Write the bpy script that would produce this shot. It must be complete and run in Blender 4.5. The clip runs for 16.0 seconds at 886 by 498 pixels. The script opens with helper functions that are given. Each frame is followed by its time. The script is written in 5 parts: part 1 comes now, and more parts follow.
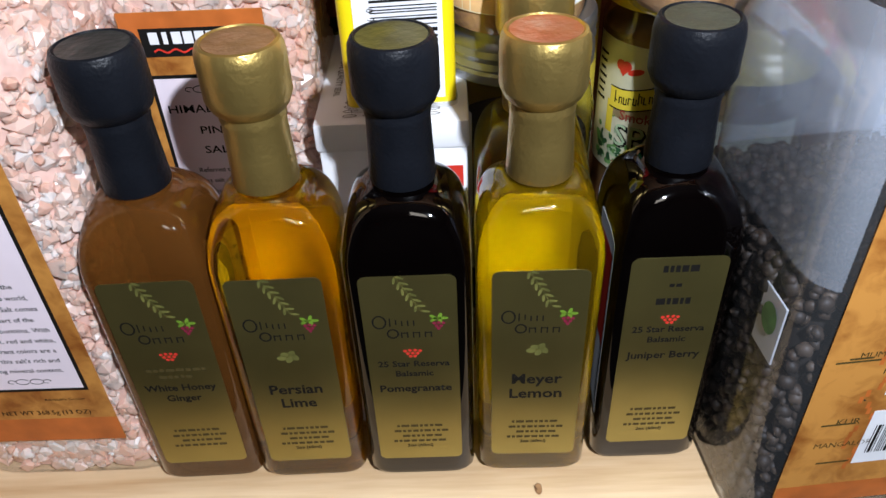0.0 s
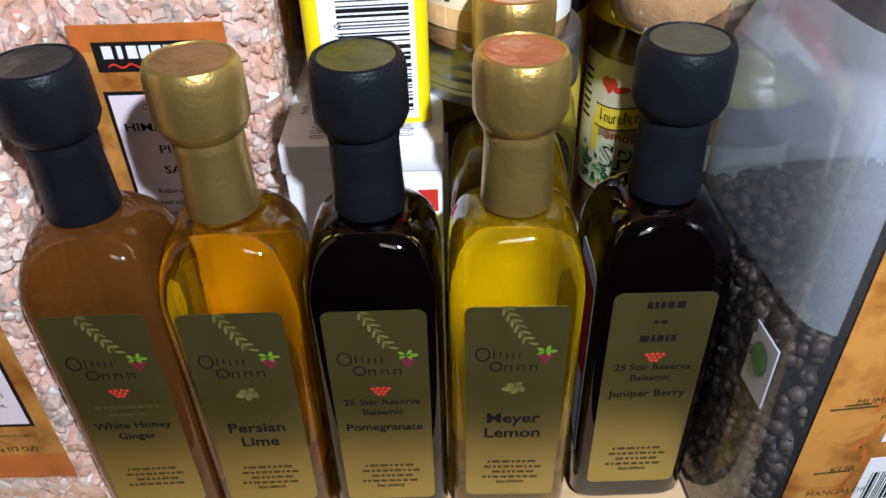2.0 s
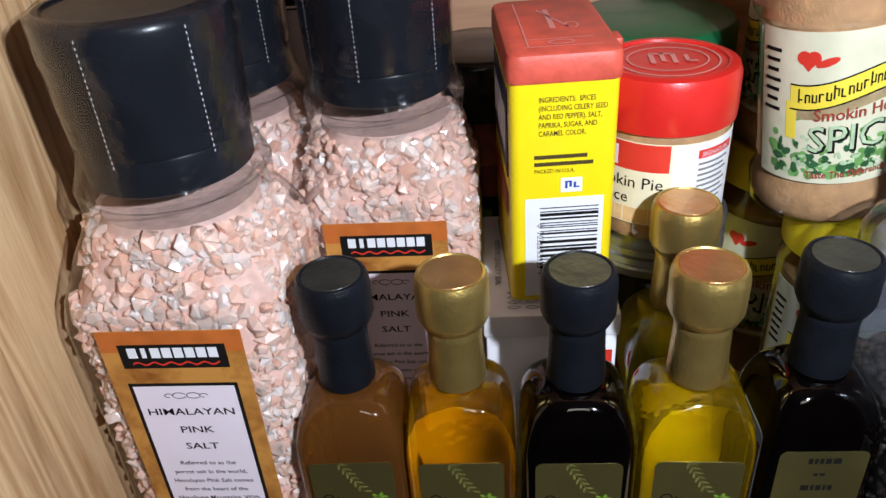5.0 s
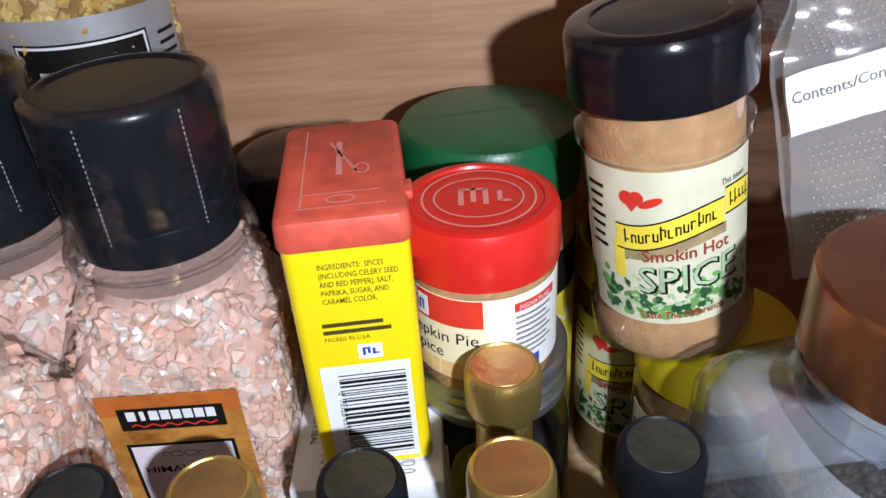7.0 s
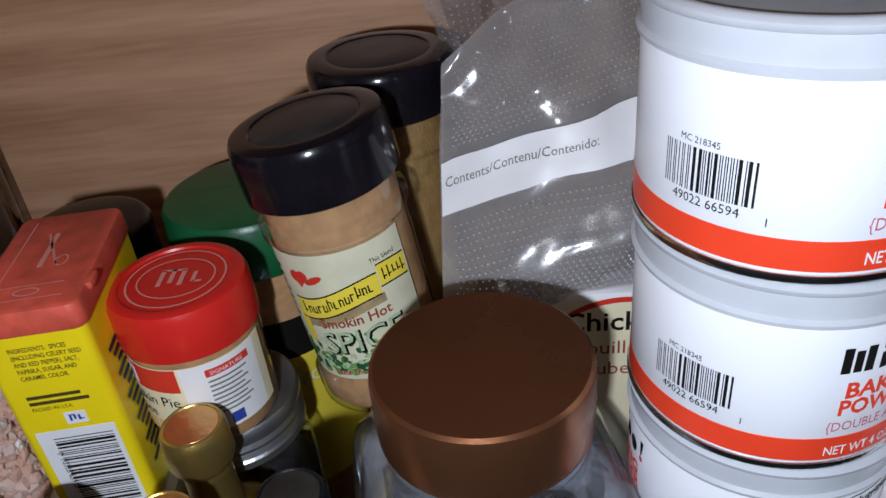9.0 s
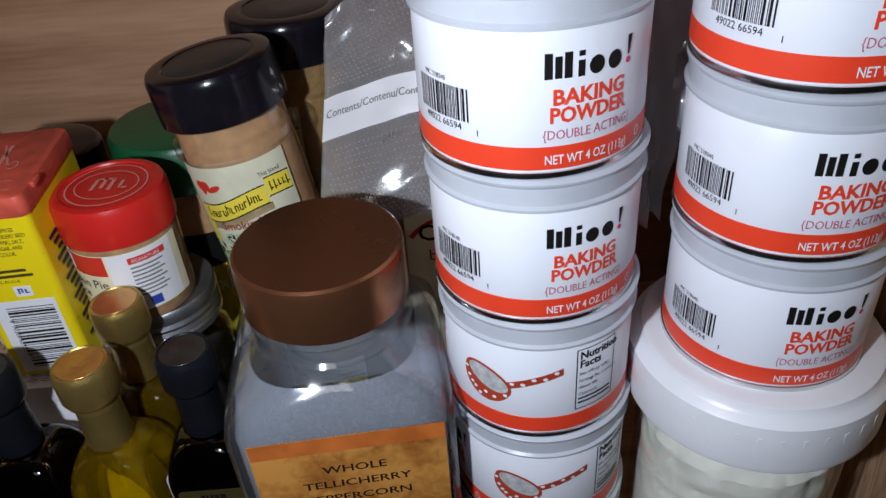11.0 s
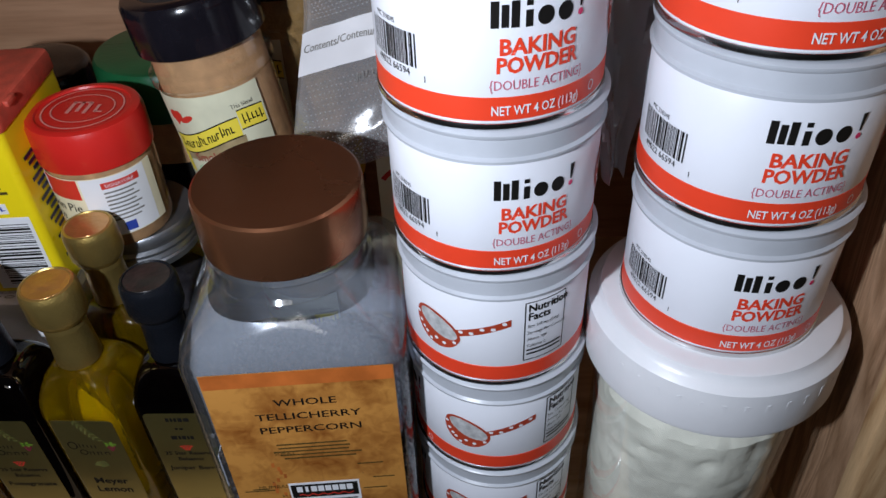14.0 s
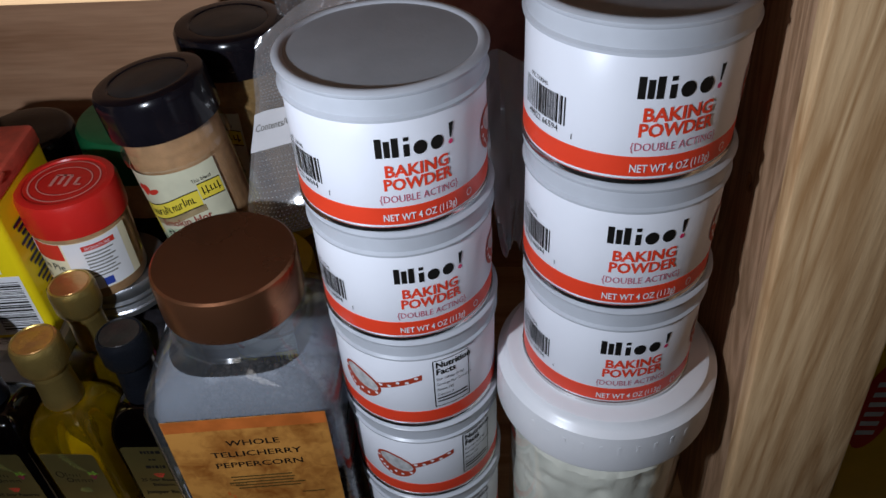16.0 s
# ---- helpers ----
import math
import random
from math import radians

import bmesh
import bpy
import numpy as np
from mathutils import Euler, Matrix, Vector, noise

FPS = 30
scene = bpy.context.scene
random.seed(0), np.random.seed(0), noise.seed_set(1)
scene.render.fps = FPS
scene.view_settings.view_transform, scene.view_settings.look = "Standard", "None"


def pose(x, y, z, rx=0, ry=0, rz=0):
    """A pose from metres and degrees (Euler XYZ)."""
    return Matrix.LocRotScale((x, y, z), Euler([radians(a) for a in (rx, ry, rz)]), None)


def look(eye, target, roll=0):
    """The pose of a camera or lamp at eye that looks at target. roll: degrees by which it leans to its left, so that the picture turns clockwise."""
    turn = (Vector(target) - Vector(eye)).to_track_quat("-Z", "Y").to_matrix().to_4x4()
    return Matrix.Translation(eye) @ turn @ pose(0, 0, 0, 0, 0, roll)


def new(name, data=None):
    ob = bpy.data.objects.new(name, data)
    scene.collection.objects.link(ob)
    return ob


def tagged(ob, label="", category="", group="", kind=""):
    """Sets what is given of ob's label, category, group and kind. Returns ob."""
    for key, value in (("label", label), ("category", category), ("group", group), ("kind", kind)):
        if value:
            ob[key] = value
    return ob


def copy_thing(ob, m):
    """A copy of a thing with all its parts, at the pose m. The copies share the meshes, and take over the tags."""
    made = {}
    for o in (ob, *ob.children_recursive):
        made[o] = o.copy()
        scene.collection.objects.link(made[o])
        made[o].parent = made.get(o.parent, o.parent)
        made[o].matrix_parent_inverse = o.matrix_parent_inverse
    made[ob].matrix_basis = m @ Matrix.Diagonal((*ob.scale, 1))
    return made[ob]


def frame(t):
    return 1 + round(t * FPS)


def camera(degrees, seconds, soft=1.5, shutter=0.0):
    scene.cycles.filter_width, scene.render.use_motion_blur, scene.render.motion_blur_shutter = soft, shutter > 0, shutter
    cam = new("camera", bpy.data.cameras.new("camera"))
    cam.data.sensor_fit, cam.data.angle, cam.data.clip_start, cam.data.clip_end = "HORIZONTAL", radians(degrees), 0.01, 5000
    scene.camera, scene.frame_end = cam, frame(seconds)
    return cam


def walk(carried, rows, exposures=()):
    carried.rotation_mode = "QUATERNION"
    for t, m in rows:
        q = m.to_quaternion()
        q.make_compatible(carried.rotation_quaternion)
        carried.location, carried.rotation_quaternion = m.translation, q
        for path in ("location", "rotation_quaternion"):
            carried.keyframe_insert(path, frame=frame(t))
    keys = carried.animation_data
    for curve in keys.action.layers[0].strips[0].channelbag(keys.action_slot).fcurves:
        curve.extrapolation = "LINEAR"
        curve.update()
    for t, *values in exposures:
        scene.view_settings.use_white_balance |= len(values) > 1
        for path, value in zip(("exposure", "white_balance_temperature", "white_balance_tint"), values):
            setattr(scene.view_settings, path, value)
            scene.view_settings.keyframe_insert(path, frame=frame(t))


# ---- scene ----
cam = camera(60.2, 16.0)
PATH = [
    (0, (0.027, -0.157, 0.222), (-0.005, 1.416, -1.012), -2.7),
    (0.5, (0.026, -0.155, 0.221), (-0.004, 1.414, -1.019), -2.4),
    (1, (0.026, -0.153, 0.221), (0.007, 1.423, -1.01), -1.9),
    (1.5, (0.028, -0.151, 0.22), (0.017, 1.433, -1.001), -1.7),
    (2, (0.032, -0.142, 0.219), (0.028, 1.44, -1.004), -1.6),
    (2.5, (0.021, -0.153, 0.233), (0.002, 1.427, -0.992), -1.9),
    (3, (0.0, -0.171, 0.254), (-0.097, 1.434, -0.936), -3.3),
    (3.5, (-0.017, -0.173, 0.272), (-0.154, 1.455, -0.881), -3.9),
    (3.7, (-0.015, -0.171, 0.272), (-0.173, 1.469, -0.862), -4.4),
    (5.8, (-0.002, -0.154, 0.275), (-0.114, 1.537, -0.787), -4.5),
    (6, (0.003, -0.147, 0.275), (-0.08, 1.54, -0.796), -4.1),
    (6.5, (0.022, -0.119, 0.286), (-0.021, 1.566, -0.791), -4.2),
    (7, (0.039, -0.109, 0.296), (0.025, 1.576, -0.782), -4.3),
    (7.5, (0.063, -0.11, 0.309), (0.078, 1.588, -0.748), -4.7),
    (8, (0.095, -0.113, 0.321), (0.092, 1.593, -0.722), -5.8),
    (8.5, (0.12, -0.119, 0.324), (0.101, 1.575, -0.739), -6.5),
    (9, (0.141, -0.131, 0.326), (0.14, 1.559, -0.744), -6.2),
    (9.5, (0.149, -0.145, 0.335), (0.146, 1.543, -0.738), -6.0),
    (10, (0.175, -0.164, 0.338), (0.148, 1.511, -0.755), -5.4),
    (10.2, (0.181, -0.173, 0.341), (0.173, 1.498, -0.758), -4.8),
    (12.3, (0.204, -0.206, 0.339), (0.103, 1.361, -0.9), -3.6),
    (12.5, (0.206, -0.207, 0.339), (0.093, 1.355, -0.905), -3.5),
    (13, (0.205, -0.2, 0.34), (0.101, 1.347, -0.924), -3.2),
    (13.3, (0.206, -0.193, 0.337), (0.112, 1.325, -0.961), -3.1),
    (13.5, (0.207, -0.2, 0.327), (0.111, 1.34, -0.946), -3.0),
    (14, (0.215, -0.194, 0.341), (0.13, 1.348, -0.93), -2.5),
    (14.5, (0.223, -0.18, 0.343), (0.159, 1.365, -0.926), -2.5),
    (15, (0.232, -0.193, 0.365), (0.179, 1.348, -0.908), -2.2),
    (15.5, (0.25, -0.207, 0.398), (0.171, 1.334, -0.875), -3.0),
    (16, (0.251, -0.21, 0.391), (0.149, 1.318, -0.895), -3.5),
]
walk(cam, [(t, look(eye, target, roll)) for t, eye, target, roll in PATH],
     exposures=[(0, 0.78), (2.5, 0.74), (3.5, 0.66), (6, 0.5), (7, 0.5), (8, 0.2), (9, -0.55), (10, -0.62), (13, -0.45), (14.5, -0.5), (15.5, -0.85), (16, -0.9)])

# ---------------------------------------------------------------- light
world = bpy.data.worlds.new("room_dusk")
scene.world = world
world.use_nodes = True
world.node_tree.nodes["Background"].inputs[0].default_value = (1.0, 0.9, 0.8, 1)
world.node_tree.nodes["Background"].inputs[1].default_value = 0.009

flash_data = bpy.data.lights.new("phone_flash", "POINT")
flash_data.energy = 5.35
flash_data.color = (0.83, 0.91, 1.05)
flash_data.shadow_soft_size = 0.006
flash = new("phone_flash", flash_data)
flash.location = (0.104, -0.204, 0.332)

ceiling_data = bpy.data.lights.new("kitchen_ceiling_light", "AREA")
ceiling_data.energy, ceiling_data.size, ceiling_data.color = 0.6, 0.22, (1.0, 0.93, 0.85)
ceiling_lamp = new("kitchen_ceiling_light", ceiling_data)
ceiling_lamp.matrix_basis = look((0.1, -0.75, 0.83), (0.1, -0.05, 0.1))

# ---------------------------------------------------------------- materials
def nodes_of(name):
    m = bpy.data.materials.new(name)
    m.use_nodes = True
    nt = m.node_tree
    return m, nt, nt.nodes["Principled BSDF"]


def M(name, base, rough=0.5, metal=0.0, var=0.12, scale=60.0, bump=0.05, bscale=600.0, trans=0.0, ior=1.45, coat=0.0, spec=0.5, rvar=0.08, sss=0.0):
    """A surface with colour varied at two scales, uneven gloss and fine relief."""
    m, nt, p = nodes_of(name)
    tc = nt.nodes.new("ShaderNodeTexCoord")
    big = nt.nodes.new("ShaderNodeTexNoise")
    big.inputs["Scale"].default_value, big.inputs["Detail"].default_value = scale, 6
    fine = nt.nodes.new("ShaderNodeTexNoise")
    fine.inputs["Scale"].default_value, fine.inputs["Detail"].default_value = bscale, 3
    for n in (big, fine):
        nt.links.new(tc.outputs["Object"], n.inputs["Vector"])
    ramp = nt.nodes.new("ShaderNodeValToRGB")
    ramp.color_ramp.elements[0].position, ramp.color_ramp.elements[1].position = 0.3, 0.7
    ramp.color_ramp.elements[0].color = (*[c * (1 - var) for c in base], 1)
    ramp.color_ramp.elements[1].color = (*[min(1, c * (1 + var * 0.5)) for c in base], 1)
    nt.links.new(big.outputs["Fac"], ramp.inputs["Fac"])
    nt.links.new(ramp.outputs["Color"], p.inputs["Base Color"])
    mr = nt.nodes.new("ShaderNodeMapRange")
    mr.inputs["To Min"].default_value, mr.inputs["To Max"].default_value = max(0.02, rough - rvar), min(1, rough + rvar)
    nt.links.new(big.outputs["Fac"], mr.inputs["Value"])
    nt.links.new(mr.outputs["Result"], p.inputs["Roughness"])
    if bump:
        b = nt.nodes.new("ShaderNodeBump")
        b.inputs["Strength"].default_value, b.inputs["Distance"].default_value = bump, 0.001
        nt.links.new(fine.outputs["Fac"], b.inputs["Height"])
        nt.links.new(b.outputs["Normal"], p.inputs["Normal"])
    p.inputs["Metallic"].default_value = metal
    p.inputs["Transmission Weight"].default_value = trans
    p.inputs["IOR"].default_value = ior
    p.inputs["Coat Weight"].default_value = coat
    p.inputs["Specular IOR Level"].default_value = spec
    if sss:
        p.inputs["Subsurface Weight"].default_value = sss
        p.inputs["Subsurface Radius"].default_value = (0.004, 0.002, 0.001)
    return m


def clear(name, tint=(0.95, 0.96, 0.97), gloss=0.06, rough=0.05, haze=0.0, bump=0.15, bscale=180.0, cloud=(0.75, 0.77, 0.8), bend=0.0):
    """Thin clear plastic or glass: lets light through, with a gloss that grows at grazing angles and an uneven surface."""
    m = bpy.data.materials.new(name)
    m.use_nodes = True
    nt = m.node_tree
    nt.nodes.clear()
    out = nt.nodes.new("ShaderNodeOutputMaterial")
    tr = nt.nodes.new("ShaderNodeBsdfTransparent")
    tr.inputs[0].default_value = (*tint, 1)
    gl = nt.nodes.new("ShaderNodeBsdfGlossy")
    gl.inputs["Roughness"].default_value = rough
    lw = nt.nodes.new("ShaderNodeLayerWeight")
    lw.inputs["Blend"].default_value = 0.5
    po = nt.nodes.new("ShaderNodeMath")
    po.operation = "POWER"
    po.inputs[1].default_value = 4.0
    nt.links.new(lw.outputs["Facing"], po.inputs[0])
    add = nt.nodes.new("ShaderNodeMath")
    add.operation, add.use_clamp = "MULTIPLY_ADD", True
    add.inputs[1].default_value, add.inputs[2].default_value = 0.85, gloss
    nt.links.new(po.outputs[0], add.inputs[0])
    tc = nt.nodes.new("ShaderNodeTexCoord")
    no = nt.nodes.new("ShaderNodeTexNoise")
    no.inputs["Scale"].default_value, no.inputs["Detail"].default_value = bscale, 2
    nt.links.new(tc.outputs["Object"], no.inputs["Vector"])
    bp = nt.nodes.new("ShaderNodeBump")
    bp.inputs["Strength"].default_value, bp.inputs["Distance"].default_value = bump, 0.002
    nt.links.new(no.outputs["Fac"], bp.inputs["Height"])
    nt.links.new(bp.outputs[0], gl.inputs["Normal"])
    mix = nt.nodes.new("ShaderNodeMixShader")
    nt.links.new(add.outputs[0], mix.inputs[0])
    base = tr
    if bend:
        rf = nt.nodes.new("ShaderNodeBsdfRefraction")
        rf.inputs["Color"].default_value = (*tint, 1)
        rf.inputs["Roughness"].default_value, rf.inputs["IOR"].default_value = 0.0, 1.4
        nt.links.new(bp.outputs[0], rf.inputs["Normal"])
        bm_ = nt.nodes.new("ShaderNodeMixShader")
        bm_.inputs[0].default_value = bend
        nt.links.new(tr.outputs[0], bm_.inputs[1])
        nt.links.new(rf.outputs[0], bm_.inputs[2])
        base = bm_
    if haze:
        df = nt.nodes.new("ShaderNodeBsdfDiffuse")
        df.inputs[0].default_value = (*cloud, 1)
        hz = nt.nodes.new("ShaderNodeMixShader")
        hz.inputs[0].default_value = haze
        nt.links.new(base.outputs[0], hz.inputs[1])
        nt.links.new(df.outputs[0], hz.inputs[2])
        base = hz
    nt.links.new(base.outputs[0], mix.inputs[1])
    nt.links.new(gl.outputs[0], mix.inputs[2])
    nt.links.new(mix.outputs[0], out.inputs[0])
    return m


def wood(name, dark, light, axis="Z", rings=22.0, rough=0.5, fine=1.0, knots=False):
    """Planed wood: broad growth bands and fine fibres that run along one axis."""
    m, nt, p = nodes_of(name)
    tc = nt.nodes.new("ShaderNodeTexCoord")
    mp = nt.nodes.new("ShaderNodeMapping")
    squeeze = {"X": (0.07, 1, 1), "Y": (1, 0.07, 1), "Z": (1, 1, 0.07)}[axis]
    mp.inputs["Scale"].default_value = squeeze
    nt.links.new(tc.outputs["Object"], mp.inputs["Vector"])
    n1 = nt.nodes.new("ShaderNodeTexNoise")
    n1.inputs["Scale"].default_value, n1.inputs["Detail"].default_value, n1.inputs["Distortion"].default_value = rings, 2, 0.6
    nt.links.new(mp.outputs[0], n1.inputs["Vector"])
    mul = nt.nodes.new("ShaderNodeMath")
    mul.operation = "MULTIPLY"
    mul.inputs[1].default_value = 9.0
    fr = nt.nodes.new("ShaderNodeMath")
    fr.operation = "PINGPONG"
    fr.inputs[1].default_value = 0.5
    nt.links.new(n1.outputs["Fac"], mul.inputs[0])
    nt.links.new(mul.outputs[0], fr.inputs[0])
    n2 = nt.nodes.new("ShaderNodeTexNoise")
    n2.inputs["Scale"].default_value, n2.inputs["Detail"].default_value = rings * 28, 4
    nt.links.new(mp.outputs[0], n2.inputs["Vector"])
    n3 = nt.nodes.new("ShaderNodeTexNoise")
    n3.inputs["Scale"].default_value, n3.inputs["Detail"].default_value = 9, 4
    nt.links.new(tc.outputs["Object"], n3.inputs["Vector"])
    s1 = nt.nodes.new("ShaderNodeMath")
    s1.operation = "MULTIPLY_ADD"
    s1.inputs[1].default_value = 1.1
    nt.links.new(fr.outputs[0], s1.inputs[0])
    s2 = nt.nodes.new("ShaderNodeMath")
    s2.operation = "MULTIPLY_ADD"
    s2.inputs[1].default_value, s2.inputs[2].default_value = 0.7 * fine, -0.35 * fine
    nt.links.new(n2.outputs["Fac"], s2.inputs[0])
    s3 = nt.nodes.new("ShaderNodeMath")
    s3.operation = "MULTIPLY_ADD"
    s3.inputs[1].default_value = 0.5
    nt.links.new(n3.outputs["Fac"], s3.inputs[0])
    nt.links.new(s2.outputs[0], s3.inputs[2])
    nt.links.new(s3.outputs[0], s1.inputs[2])
    ramp = nt.nodes.new("ShaderNodeValToRGB")
    ramp.color_ramp.elements[0].position, ramp.color_ramp.elements[1].position = 0.15, 0.85
    ramp.color_ramp.elements[0].color, ramp.color_ramp.elements[1].color = (*dark, 1), (*light, 1)
    nt.links.new(s1.outputs[0], ramp.inputs["Fac"])
    nt.links.new(ramp.outputs[0], p.inputs["Base Color"])
    p.inputs["Roughness"].default_value = rough
    b = nt.nodes.new("ShaderNodeBump")
    b.inputs["Strength"].default_value, b.inputs["Distance"].default_value = 0.25, 0.0006
    nt.links.new(n2.outputs["Fac"], b.inputs["Height"])
    nt.links.new(b.outputs[0], p.inputs["Normal"])
    return m


def grainy(name, colours, rough=0.4, trans=0.0, spec=0.5, sss=0.0):
    """Loose grains: each one its own shade."""
    m, nt, p = nodes_of(name)
    g = nt.nodes.new("ShaderNodeNewGeometry")
    r = nt.nodes.new("ShaderNodeValToRGB")
    r.color_ramp.interpolation = "LINEAR"
    els = r.color_ramp.elements
    while len(els) < len(colours):
        els.new(0.5)
    for i, c in enumerate(colours):
        els[i].position = i / (len(colours) - 1)
        els[i].color = (*c, 1)
    nt.links.new(g.outputs["Random Per Island"], r.inputs[0])
    nt.links.new(r.outputs[0], p.inputs["Base Color"])
    p.inputs["Roughness"].default_value = rough
    p.inputs["Transmission Weight"].default_value = trans
    p.inputs["Specular IOR Level"].default_value = spec
    if sss:
        p.inputs["Subsurface Weight"].default_value = sss
        p.inputs["Subsurface Radius"].default_value = (0.0012, 0.0010, 0.0009)
        p.inputs["Subsurface Scale"].default_value = 1.0
    return m


def parchment(name, edge, mid, scale=55.0):
    """Printed label that imitates aged parchment, burnt towards patches."""
    m, nt, p = nodes_of(name)
    tc = nt.nodes.new("ShaderNodeTexCoord")
    n = nt.nodes.new("ShaderNodeTexNoise")
    n.inputs["Scale"].default_value, n.inputs["Detail"].default_value = scale, 5
    nt.links.new(tc.outputs["Object"], n.inputs["Vector"])
    v = nt.nodes.new("ShaderNodeTexNoise")
    v.inputs["Scale"].default_value, v.inputs["Detail"].default_value, v.inputs["Distortion"].default_value = scale * 3, 8, 1.5
    nt.links.new(tc.outputs["Object"], v.inputs["Vector"])
    a = nt.nodes.new("ShaderNodeMath")
    a.operation = "MULTIPLY_ADD"
    a.inputs[1].default_value = 0.45
    nt.links.new(v.outputs["Fac"], a.inputs[0])
    nt.links.new(n.outputs["Fac"], a.inputs[2])
    r = nt.nodes.new("ShaderNodeValToRGB")
    r.color_ramp.elements[0].position, r.color_ramp.elements[1].position = 0.5, 0.82
    r.color_ramp.elements[0].color, r.color_ramp.elements[1].color = (*edge, 1), (*mid, 1)
    nt.links.new(a.outputs[0], r.inputs[0])
    nt.links.new(r.outputs[0], p.inputs["Base Color"])
    p.inputs["Roughness"].default_value = 0.42
    return m


MAT_SHELF = wood("pine_shelf", (0.50, 0.31, 0.15), (0.74, 0.54, 0.33), "X", 16, 0.5)
MAT_POST = wood("pine_stile", (0.36, 0.195, 0.082), (0.62, 0.41, 0.22), "Z", 34, 0.5)
MAT_RAIL = wood("pine_rail", (0.35, 0.185, 0.08), (0.56, 0.35, 0.18), "X", 26, 0.5)
MAT_SIDE = wood("stained_side", (0.22, 0.12, 0.06), (0.47, 0.29, 0.175), "Z", 60, 0.45)
MAT_BACK = wood("veneer_back", (0.36, 0.185, 0.098), (0.55, 0.315, 0.185), "X", 14, 0.42, 1.3)
MAT_ROOM = M("room_paint", (0.07, 0.065, 0.06), 0.8, scale=3, bscale=60)
MAT_BLACKCAP = M("black_shrink_sleeve", (0.007, 0.008, 0.011), 0.40, var=0.3, bump=0.2, bscale=900, spec=0.16)
MAT_GOLDCAP = M("gold_shrink_sleeve", (0.52, 0.36, 0.11), 0.36, metal=0.85, var=0.15, bump=0.2, bscale=700)
MAT_GOLDDISC = M("copper_gold_disc", (0.56, 0.31, 0.12), 0.34, metal=0.8, var=0.25, bump=0.4, bscale=260)
MAT_DARKDISC = M("dusty_black_disc", (0.025, 0.025, 0.021), 0.35, var=0.5, bump=0.4, bscale=260)
MAT_DARKVIN = M("dark_balsamic_in_glass", (0.0008, 0.0004, 0.0004), 0.04, var=0.3, bump=0, rvar=0.01)
MAT_HONEY = clear("cloudy_honey_vinegar", (0.85, 0.55, 0.22), 0.05, 0.03, 0.66, 0.1, 60, (0.10, 0.036, 0.007), 0.5)
MAT_LIME = clear("amber_oil", (0.98, 0.76, 0.07), 0.06, 0.02, 0.06, 0.12, 90, (0.22, 0.085, 0.004), 0.72)
MAT_LEMON = clear("yellow_oil", (0.97, 0.86, 0.07), 0.06, 0.02, 0.10, 0.12, 90, (0.42, 0.24, 0.004), 0.72)
MAT_GOLDLABEL = M("brushed_gold_label", (0.37, 0.315, 0.11), 0.34, metal=0.93, var=0.2, scale=25, bump=0.03, bscale=900)
MAT_INK = M("black_ink", (0.008, 0.007, 0.006), 0.6, bump=0, spec=0.2)
MAT_DIMINK = M("brown_ink", (0.07, 0.05, 0.015), 0.6, bump=0, spec=0.2)
MAT_GREYINK = M("grey_ink", (0.2, 0.19, 0.17), 0.55, bump=0)
MAT_REDINK = M("red_ink", (0.62, 0.035, 0.02), 0.5, bump=0)
MAT_BERRY = M("berry_ink", (0.20, 0.012, 0.035), 0.5, bump=0)
MAT_LEAFINK = M("leaf_green_ink", (0.13, 0.24, 0.02), 0.5, var=0.4, scale=300, bump=0)
MAT_OLIVEINK = M("olive_ink", (0.13, 0.125, 0.03), 0.5, var=0.4, scale=300, bump=0)
MAT_WHITE = M("white_paper", (0.78, 0.78, 0.80), 0.45, var=0.05, bump=0.02)
MAT_PALE = M("pale_pink_panel", (0.80, 0.70, 0.76), 0.42, var=0.04, bump=0.02)
MAT_ORANGE = M("burnt_orange_band", (0.50, 0.13, 0.025), 0.42, var=0.3, scale=90, bump=0.02)
MAT_PARCH = parchment("parchment_label", (0.23, 0.068, 0.010), (0.53, 0.235, 0.05))
MAT_CLEAR = clear("clear_plastic", gloss=0.075, rough=0.035, bump=0.3, bscale=90)
MAT_WRAP = clear("shrink_film", gloss=0.045, rough=0.14, bump=0.8, bscale=110, haze=0.004)
MAT_GLASS = clear("jar_glass", (0.95, 0.965, 0.96), gloss=0.07, rough=0.02, bump=0.05)
MAT_PETHAZE = clear("hazy_plastic", (0.85, 0.88, 0.93), gloss=0.07, rough=0.08, haze=0.03, bump=0.25, bscale=35)
MAT_ADDEDFILM = clear("milky_added_film", (0.9, 0.92, 0.95), gloss=0.06, rough=0.2, haze=0.30, bump=0.9, bscale=40)
MAT_SALT = grainy("pink_salt_grains", [(0.80, 0.52, 0.41), (0.76, 0.46, 0.35), (0.84, 0.64, 0.55), (0.78, 0.50, 0.40), (0.88, 0.76, 0.70), (0.80, 0.55, 0.45), (0.74, 0.42, 0.31)], 0.32, 0.0, 0.45, 0.6)
MAT_SALTCORE = M("salt_mass", (0.78, 0.50, 0.41), 0.6, var=0.2, scale=300, bump=0.4, bscale=400)
MAT_PEPPER = grainy("peppercorn", [(0.018, 0.012, 0.008), (0.05, 0.03, 0.018), (0.03, 0.02, 0.014), (0.09, 0.06, 0.04)], 0.6)
MAT_PEPCORE = M("pepper_mass", (0.02, 0.014, 0.01), 0.8, bump=0.5, bscale=400)
